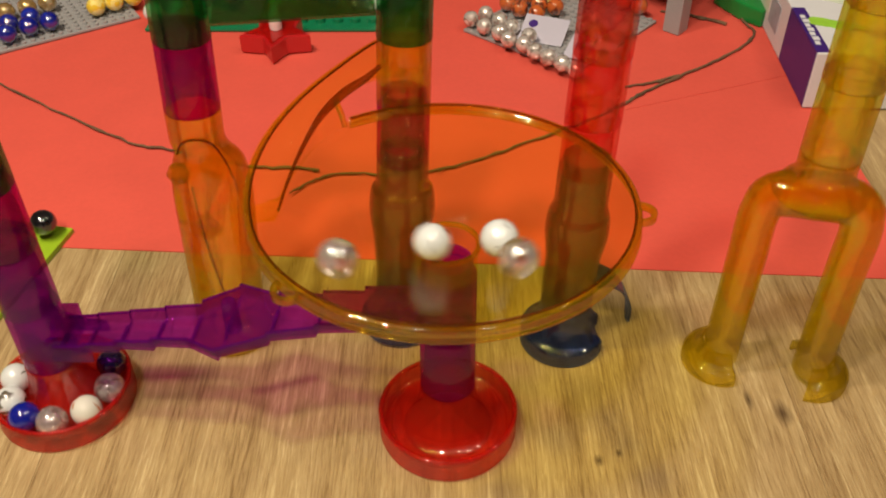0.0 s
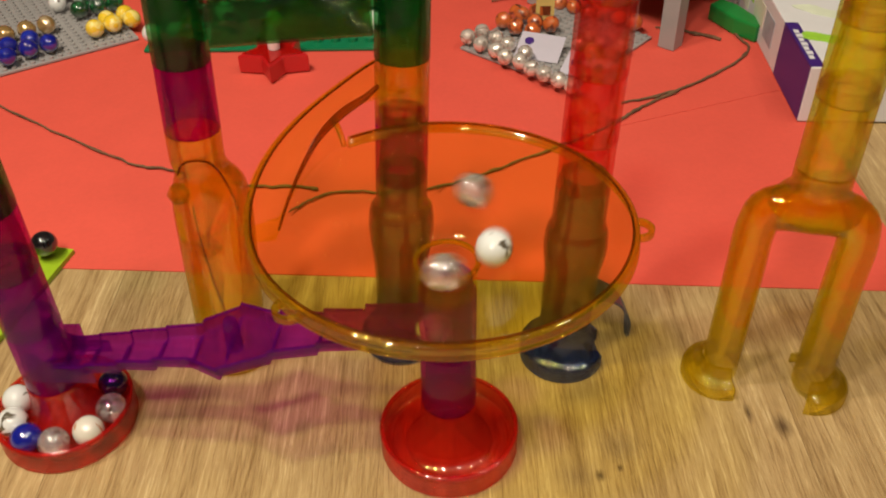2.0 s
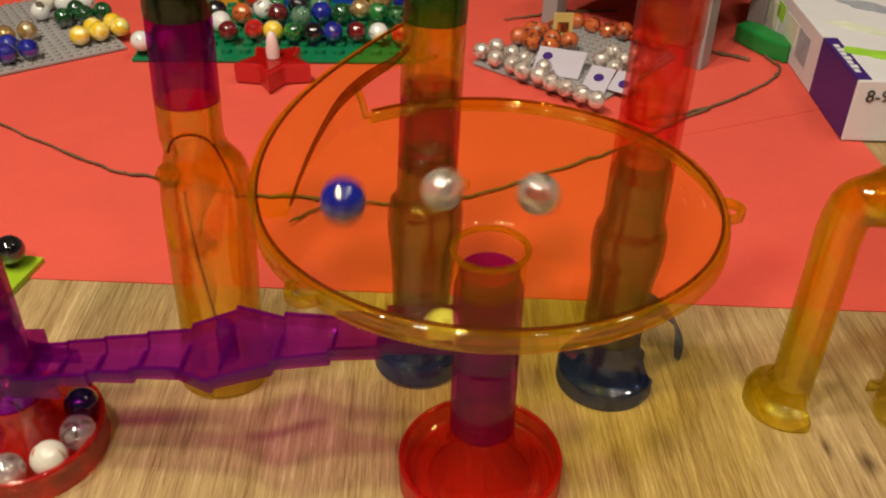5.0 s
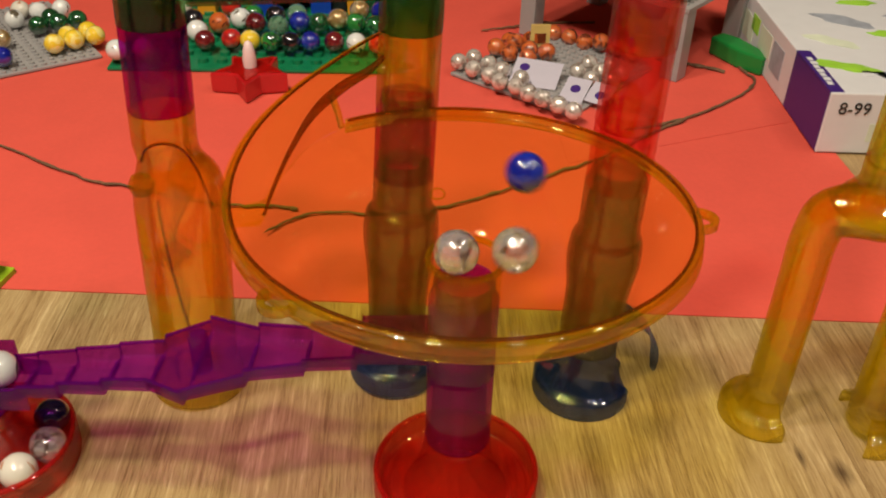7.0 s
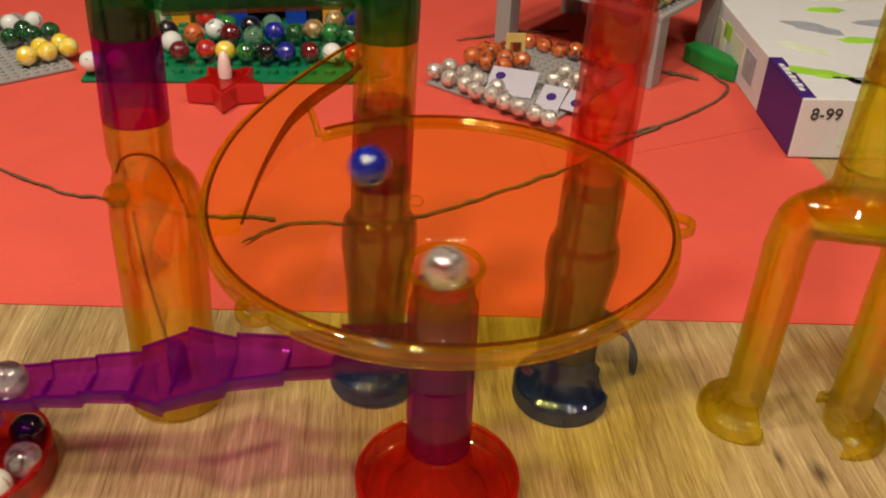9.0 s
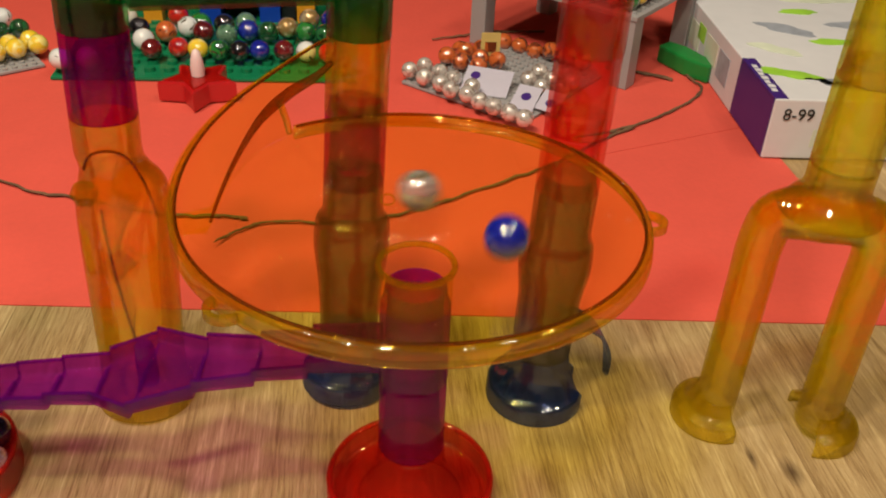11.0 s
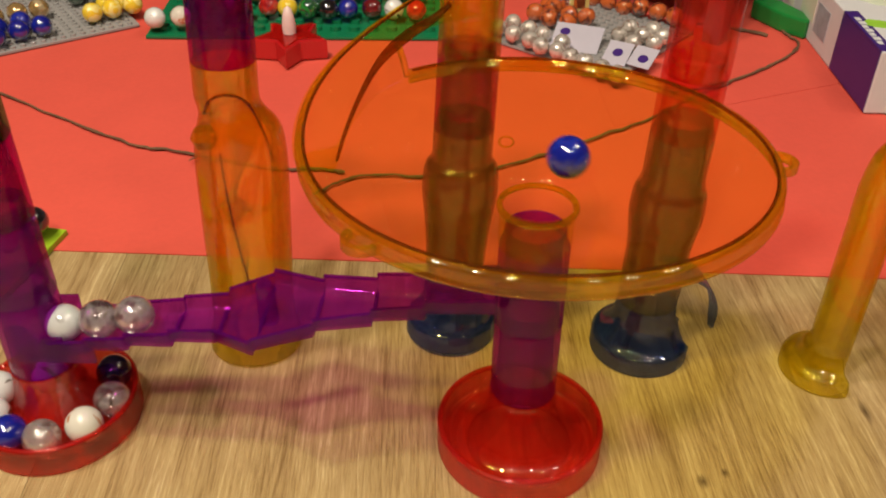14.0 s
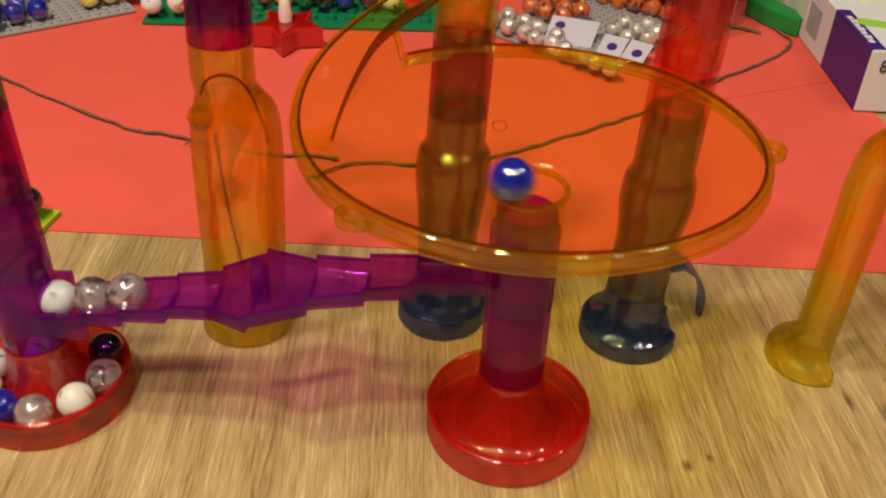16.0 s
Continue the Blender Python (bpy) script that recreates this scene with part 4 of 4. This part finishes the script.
    for i in range(4):
        for j in range(8):
            lathe_stud(bm, -0.030 + 0.016 * i, 0.034 - 0.016 * j, 0.0040, 0.0047, 0.0030)
    part("studs", bm, LIME, l)
    marble(-0.2570, 0.4590, 0.0072, M_BLACK, 0.0085, "glossy black glass marble on a lime plate")
    # green wedge
    wdg = thing("toy_wedge", 0.2790, 0.7830, 0.0016, "green plastic wedge block lying against the box", "toy block", rz=20)
    part("block", prism([(-0.013, 0.027), (0.003, 0.032), (0.0095, 0.016), (0.0105, -0.027), (-0.0025, -0.032), (-0.0105, -0.008)], 0, 0.016, bevel=0.002), WEDGE, wdg, smooth=False)


background()


def carton():
    """The flat white game carton with printed faces."""
    wide, deep, high = 0.330, 0.270, 0.0475
    t = thing("game_box", 0.2835, 0.6150, 0.0016, "white cardboard game box with violet, green and grey print", "box", rz=-3.0)
    part("carton", box(0, wide, 0, deep, 0, high, 0.0012), CARTON, t, smooth=False)
    part("violet_panel", box(-0.0004, 0.0006, 0.0012, 0.078, 0.0010, high - 0.0012), VIOLET, t, "violet printed panel", smooth=False)
    part("violet_panel", box(-0.0004, 0.010, 0.0012, 0.078, high - 0.0008, high + 0.0003), VIOLET, t, "violet printed panel", smooth=False)
    bm = bmesh.new()
    for k in range(7):
        y = 0.064 - k * 0.0075
        box(0.0022, 0.0062 + 0.0012 * (k % 2), y - 0.0056, y, high + 0.0003, high + 0.0006, bm=bm)
    part("plain_bars", bm, CARTON, t, "pale bars on violet", smooth=False)

    def blob(name, cx, cy, w, d, rz, material, wave=0.25):
        pts = []
        for i in range(20):
            a = 2 * math.pi * i / 20
            q = 1 + wave * math.sin(2 * a + cx * 60) + 0.12 * math.sin(5 * a + cy * 40)
            x, y = w * q * math.cos(a), d * q * math.sin(a)
            c, s_ = math.cos(radians(rz)), math.sin(radians(rz))
            pts.append((cx + x * c - y * s_, cy + x * s_ + y * c))
        part(name, prism(pts, high + 0.0001, high + 0.0004), material, t, smooth=False)
    for x, y, w, d, rz, m in ((0.028, 0.048, 0.020, 0.010, -20, GREENINK), (0.070, 0.030, 0.030, 0.008, -8, GREYINK), (0.060, 0.148, 0.026, 0.010, -24, GREYINK), (0.090, 0.120, 0.022, 0.006, -4, GREENINK), (0.088, 0.195, 0.020, 0.006, -4, GREENINK),
                             (0.034, 0.100, 0.018, 0.010, -30, PALEINK), (0.120, 0.070, 0.030, 0.012, 15, GREENINK), (0.140, 0.165, 0.032, 0.012, 10, GREYINK), (0.190, 0.110, 0.030, 0.014, -15, PALEINK), (0.120, 0.230, 0.030, 0.010, 0, PALEINK), (0.210, 0.040, 0.034, 0.012, 5, GREENINK)):
        blob("print", x, y, w, d, rz, m)
    for i in range(5):
        blob("print", 0.040 + 0.011 * i, 0.036 - 0.003 * (i % 3), 0.0042, 0.0055, 20 * i, INK if i % 2 else CARTON, 0.1)
    for y, z, w, h, m in ((0.115, 0.024, 0.014, 0.012, GREYINK), (0.150, 0.026, 0.016, 0.010, PALEINK), (0.205, 0.022, 0.020, 0.011, PALEINK), (0.182, 0.030, 0.010, 0.007, GREENINK)):
        part("side_print", box(-0.0004, 0.0005, y - w, y + w, z - h, z + h), m, t, smooth=False)
    part("front_print", box(0.034, 0.056, -0.0004, 0.0005, 0.010, 0.024), PALEINK, t, smooth=False)
    part("front_print", box(0.090, 0.150, -0.0004, 0.0005, 0.012, 0.034), GREYINK, t, smooth=False)
    cu = bpy.data.curves.new("age_text", "FONT")
    cu.body, cu.size, cu.extrude = "8-99", 0.0130, 0.0002
    cu.materials.append(INK)
    tx = new("age_text", cu)
    tx.parent = t
    tx.matrix_basis = pose(0.0080, -0.0006, 0.0315, 90, 0, 0)


carton()


def twig(points, r0, r1, label, knots=()):
    line = spline(points, 6)
    rnd = random.Random(len(points))
    line = [p + Vector((rnd.uniform(-0.0010, 0.0010), rnd.uniform(-0.0010, 0.0010), rnd.uniform(0, 0.0006))) for p in line]

    def section(s):
        r = 0.78 * (r0 + (r1 - r0) * s)
        r *= 1 + 0.55 * max(0.0, math.sin(40 * s)) ** 8 + 0.15 * math.sin(97 * s)
        return [(r * math.cos(a), r * math.sin(a)) for a in [2 * math.pi * i / 7 for i in range(7)]]
    bm = sweep_section(line, section)
    for k in knots:
        p = line[int(k * (len(line) - 1))]
        sweep_section([p, p + Vector((-0.004, -0.005, 0.0015)), p + Vector((-0.006, -0.009, 0.002))], lambda s: [((0.0011 - 0.0007 * s) * math.cos(a), (0.0011 - 0.0007 * s) * math.sin(a)) for a in [2 * math.pi * i / 5 for i in range(5)]], bm=bm)
    return tagged(part("twig", bm, BARK), label, "twig", "twigs on the paper")


def twigs():
    z = 0.0026
    twig([(-0.40, 0.682, z), (-0.364, 0.661, z), (-0.297, 0.613, z), (-0.234, 0.572, z), (-0.202, 0.562, z), (-0.140, 0.540, z), (-0.107, 0.537, z), (-0.088, 0.534, z)], 0.0009, 0.0014, "thin bent brown twig with buds on red paper", (0.62, 0.66))
    twig([(-0.101, 0.512, z), (-0.094, 0.518, z), (-0.074, 0.530, z), (-0.033, 0.528, z), (0.003, 0.535, z), (0.032, 0.549, z), (0.060, 0.565, z), (0.110, 0.596, z), (0.150, 0.625, z)], 0.0010, 0.0012, "thin crooked brown twig lying under the funnel", (0.03, 0.5))
    twig([(0.135, 0.615, z), (0.152, 0.628, z), (0.174, 0.648, z), (0.218, 0.679, z), (0.253, 0.707, z), (0.279, 0.738, z), (0.275, 0.768, z), (0.2735, 0.790, z)], 0.0016, 0.0013, "dark forked twig bending towards the box", (0.7,))
    twig([(0.150, 0.648, z), (0.172, 0.6535, z), (0.198, 0.664, z + 0.0015)], 0.0011, 0.0014, "short side shoot of dark twig")
    twig([(0.205, 0.786, z), (0.230, 0.776, z), (0.258, 0.759, z)], 0.0010, 0.0019, "short dark twig piece on red paper")
    twig([(0.055, 0.852, z), (0.085, 0.862, z), (0.115, 0.872, z), (0.165, 0.876, z)], 0.0010, 0.0016, "short dark twig near the raised plate", (0.5,))


twigs()


# ---- what moves ----
def motions():
    """The marbles circling in the funnel, falling through its neck and rolling down the track."""
    ORBIT_WHITE_A = [  # seconds, radius in mm, degrees
        (0.0, 14, -116), (0.1, 17, -22), (0.2, 17, 39), (0.3, 12, 119), (0.4, 14, 208), (0.5, 13, 277), (0.6, 12, 365), (0.7, 16, 458),
        (0.8, 13, 518), (0.9, 14, 625), (1.0, 15, 704), (1.1, 13, 749), (1.2, 11, 890), (1.3, 16, 964), (1.4, 10, 1031), (1.5, 9, 943), (1.6, 9, 994),
    ]
    ORBIT_WHITE_B = [  # seconds, radius in mm, degrees
        (0.0, 27, -37), (0.1, 27, 16), (0.2, 29, 69), (0.3, 33, 112), (0.4, 32, 150), (0.5, 27, 193), (0.6, 23, 257), (0.7, 25, 325), (0.8, 28, 376),
        (0.9, 28, 424), (1.0, 27, 476), (1.1, 25, 511), (1.2, 26, 586), (1.3, 23, 646), (1.4, 24, 707), (1.5, 26, 767), (1.6, 27, 815),
        (1.7, 25, 863), (1.8, 22, 920), (1.9, 20, 992), (2.0, 22, 1056), (2.1, 23, 1120), (2.2, 25, 1177), (2.3, 23, 1227), (2.4, 19, 1287),
        (2.5, 13, 1393), (2.6, 21, 1458), (2.7, 22, 1505), (2.8, 21, 1567), (2.9, 23, 1637), (3.0, 22, 1685), (3.1, 14, 1760), (3.2, 18, 1829),
        (3.3, 22, 1889), (3.4, 21, 1939), (3.5, 17, 1996), (3.6, 14, 2118), (3.7, 23, 2168), (3.8, 18, 2209), (3.9, 14, 2302), (4.0, 20, 2372),
        (4.1, 23, 2423), (4.2, 12, 2509),
    ]
    ORBIT_GLASS_A = [  # seconds, radius in mm, degrees
        (0.0, 59, -135), (0.1, 51, -110), (0.2, 42, -69), (0.3, 38, -14), (0.4, 44, 36), (0.5, 52, 68), (0.6, 55, 92), (0.7, 49, 119), (0.8, 45, 155),
        (0.9, 42, 199), (1.0, 41, 241), (1.1, 42, 271), (1.2, 42, 320), (1.3, 38, 364), (1.4, 39, 411), (1.5, 45, 454), (1.6, 49, 483),
        (1.7, 51, 513), (1.8, 48, 541), (1.9, 39, 574), (2.0, 26, 627), (2.1, 31, 695), (2.2, 40, 741), (2.3, 44, 773), (2.4, 43, 802),
        (2.5, 38, 837), (2.6, 33, 886), (2.7, 36, 944), (2.8, 43, 983), (2.9, 41, 1018), (3.0, 30, 1077), (3.1, 32, 1140), (3.2, 36, 1186),
        (3.3, 40, 1219), (3.4, 40, 1249), (3.5, 33, 1290), (3.6, 22, 1344), (3.7, 30, 1403), (3.8, 31, 1454), (3.9, 32, 1500), (4.0, 33, 1544),
        (4.1, 30, 1589), (4.2, 30, 1643), (6.3, 11, 3341), (6.4, 16, 3463), (6.5, 19, 3510), (6.6, 12, 3564), (6.7, 14, 3697), (6.8, 14, 3739),
        (6.9, 20, 3847), (7.0, 13, 3851), (7.2, 19, 3862),
    ]
    ORBIT_GLASS_B = [  # seconds, radius in mm, degrees
        (0.0, 46, -53), (0.1, 43, -18), (0.2, 38, 27), (0.3, 40, 74), (0.4, 45, 113), (0.5, 50, 146), (0.6, 51, 173), (0.7, 47, 200), (0.8, 35, 236),
        (0.9, 28, 299), (1.0, 34, 366), (1.1, 41, 391), (1.2, 48, 427), (1.3, 45, 454), (1.4, 39, 483), (1.5, 30, 529), (1.6, 30, 595),
        (1.7, 38, 647), (1.8, 38, 682), (1.9, 32, 725), (2.0, 31, 785), (2.1, 35, 838), (2.2, 41, 877), (2.3, 40, 906), (2.4, 36, 942),
        (2.5, 32, 987), (2.6, 29, 1041), (2.7, 27, 1099), (2.8, 27, 1143), (2.9, 24, 1193), (3.0, 23, 1246), (3.1, 24, 1298), (3.2, 23, 1360),
        (3.3, 21, 1416), (3.4, 21, 1490), (3.5, 26, 1547), (3.6, 28, 1580), (3.7, 20, 1626), (3.8, 21, 1715), (3.9, 25, 1778), (4.0, 24, 1829),
        (4.1, 20, 1886), (4.2, 19, 1964), (6.3, 26, 3499), (6.4, 22, 3554), (6.5, 19, 3634), (6.6, 24, 3695), (6.7, 24, 3740), (6.8, 24, 3794),
        (6.9, 22, 3859), (7.0, 22, 3915), (7.2, 22, 4041), (7.4, 21, 4156), (7.5, 20, 4231), (7.6, 19, 4308), (7.8, 20, 4431), (8.0, 18, 4568),
        (8.2, 17, 4708), (8.4, 17, 4852), (8.5, 19, 4925), (8.6, 16, 5004), (8.8, 16, 5150), (9.0, 23, 5306), (9.2, 16, 5462), (11.3, 28, 6752),
        (11.4, 16, 6747), (11.5, 28, 6746),
    ]
    ORBIT_BLUE = [  # seconds, radius in mm, degrees
        (3.2, 82, 145), (3.3, 74, 177), (3.4, 76, 215), (3.5, 72, 248), (3.6, 71, 282), (3.7, 76, 310), (3.8, 70, 340), (3.9, 62, 373),
        (4.0, 57, 412), (4.1, 54, 453), (4.2, 55, 496), (6.3, 48, 1561), (6.4, 44, 1599), (6.5, 44, 1642), (6.6, 47, 1682), (6.7, 47, 1716),
        (6.8, 43, 1751), (6.9, 37, 1799), (7.0, 37, 1850), (7.2, 54, 1917), (7.4, 51, 1969), (7.5, 42, 1999), (7.6, 32, 2047), (7.8, 40, 2157),
        (8.0, 44, 2221), (8.2, 37, 2298), (8.4, 41, 2387), (8.5, 39, 2424), (8.6, 34, 2465), (8.8, 35, 2585), (9.0, 44, 2648), (9.2, 32, 2713),
        (11.3, 32, 4141), (11.4, 27, 4179), (11.5, 20, 4241), (11.6, 21, 4326), (11.7, 28, 4377), (11.8, 28, 4416), (11.9, 23, 4464),
        (12.0, 20, 4541), (12.1, 32, 4598), (12.2, 28, 4631), (12.3, 15, 4707), (12.4, 21, 4803), (12.5, 28, 4837), (12.6, 23, 4867),
        (12.7, 14, 4954), (12.8, 24, 5043), (12.9, 27, 5081), (13.0, 21, 5129), (13.2, 22, 5290), (13.4, 15, 5407), (13.5, 20, 5500),
        (13.7, 18, 5595), (13.9, 21, 5758), (14.0, 17, 5807), (14.2, 21, 5978), (14.5, 18, 6206), (14.7, 12, 6342), (15.0, 9, 6597), (15.2, 23, 6728),
        (15.5, 13, 6981), (15.7, 16, 7183), (16.0, 19, 7442),
    ]

    def funnel_point(radius_mm, degrees):
        r = radius_mm / 1000
        a = radians(degrees)
        z = 0.1275 + 0.36 * max(r - 0.0135, 0) + 0.0087
        return (0.002 + r * math.cos(a), 0.303 + r * math.sin(a), z)

    def circling(orbit):
        """Rows between the given ones, along the arc."""
        rows = []
        for (t0, r0, a0), (t1, r1, a1) in zip(orbit, orbit[1:]):
            n = max(1, round((t1 - t0) / 0.0667))
            turns = (a1 - a0)
            n = max(n, math.ceil(abs(turns) / 45))
            n = min(n, max(1, round((t1 - t0) * 30)))
            for k in range(n):
                f = k / n
                rows.append((t0 + f * (t1 - t0), funnel_point(r0 + f * (r1 - r0), a0 + f * turns)))
        t1, r1, a1 = orbit[-1]
        return rows + [(t1, funnel_point(r1, a1))]

    def run_down(t0, stops):
        """Through the neck and along the track; stops at the given way along it."""
        neck = [(t0 + 0.06, (0.0025, 0.3040, 0.122)), (t0 + 0.2, (0.0022, 0.3045, 0.092)), (t0 + 0.27, (-0.004, 0.3050, 0.0815))]
        return neck + [(t, along(*s) if isinstance(s, tuple) else along(s)) for t, s in stops]

    def along(s, side=0.0):
        return (-0.0103 - 0.172 * s, 0.3040 + 0.0165 * s + side, 0.0925 - 0.0345 * s)

    def keyed(ob, places):
        last = -1
        rows = []
        turn = 0
        start = ob.matrix_basis.to_quaternion().to_matrix().to_4x4()
        for t, p in places:
            if frame(t) > last:
                moving = not rows or (Vector(p) - Vector(rows[-1][1].translation)).length > 0.002
                turn += 58 if moving else 0
                rows.append((t, pose(*p) @ pose(0, 0, 0, turn, 0, 0) @ start))
                last = frame(t)
        walk(ob, rows)

    group = "marbles in the run"
    white_a = marble(0, 0, 0, M_WHITE, 0.008, "pearly white glass marble with a dark streak, rolling", group)
    places = circling(ORBIT_WHITE_A) + run_down(1.72, [(2.1, 0.10), (2.2, 0.26), (2.3, 0.43), (2.4, (0.49, -0.009)), (2.5, (0.575, -0.011)), (2.6, (0.645, -0.004)), (2.7, 0.735), (2.8, 0.86), (2.9, 0.97), (3.0, 1.06), (3.05, 1.08)])
    places += [(3.15, (BX + 0.002, BY, 0.050)), (3.3, (BX, BY + 0.001, 0.024)), (16.0, (BX, BY + 0.001, 0.024))]
    keyed(white_a, places)

    white_b = marble(0, 0, 0, M_WHITE, 0.008, "pearly white glass marble with a dark streak, rolling", group, 70, 20)
    places = circling(ORBIT_WHITE_B + [(4.6, 10, 2870)]) + run_down(4.65, [(5.05, 0.10), (5.22, 0.36), (5.35, (0.48, 0.009)), (5.5, (0.58, 0.010)), (5.6, 0.68), (5.8, 0.93), (5.95, 1.03), (16.0, 1.03)])
    keyed(white_b, places)

    glass_a = marble(0, 0, 0, M_GLASS, 0.008, "clear glass marble with pale swirls, rolling", group)
    places = circling(ORBIT_GLASS_A) + run_down(7.25, [(7.6, 0.075), (7.7, 0.26), (7.8, (0.44, 0.005)), (7.9, (0.48, 0.010)), (8.0, (0.515, 0.012)), (8.1, (0.59, 0.009)), (8.2, 0.70), (8.4, 0.90), (8.5, 0.942), (16.0, 0.942)])
    keyed(glass_a, places)

    glass_b = marble(0, 0, 0, M_GLASS, 0.008, "clear glass marble with pale swirls, rolling", group, 40, 80)
    places = circling(ORBIT_GLASS_B) + run_down(11.52, [(11.8, 0.055), (11.9, 0.19), (12.0, 0.35), (12.1, (0.45, -0.008)), (12.2, (0.54, -0.014)), (12.3, (0.62, -0.009)), (12.4, 0.695), (12.5, 0.795), (12.6, 0.852), (16.0, 0.852)])
    keyed(glass_b, places)

    blue = marble(0, 0, 0, M_BLUE, 0.008, "deep blue glass marble circling in the funnel", group)
    places = [(0.0, (-0.1130, 0.3875, 0.2180)), (2.2, (-0.1130, 0.3875, 0.2180)), (2.3, (-0.1000, 0.3880, 0.2010)), (2.4, (-0.0810, 0.3900, 0.1998)), (2.5, (-0.0640, 0.3925, 0.1998)), (2.6, (-0.0450, 0.3950, 0.1998)), (2.7, (-0.0250, 0.3965, 0.1930)), (2.8, (-0.0175, 0.3930, 0.1745)), (2.9, (-0.0225, 0.3900, 0.1700)), (3.0, (-0.0345, 0.3860, 0.1690)), (3.1, (-0.0490, 0.3735, 0.1690))]
    keyed(blue, places + circling(ORBIT_BLUE))


motions()
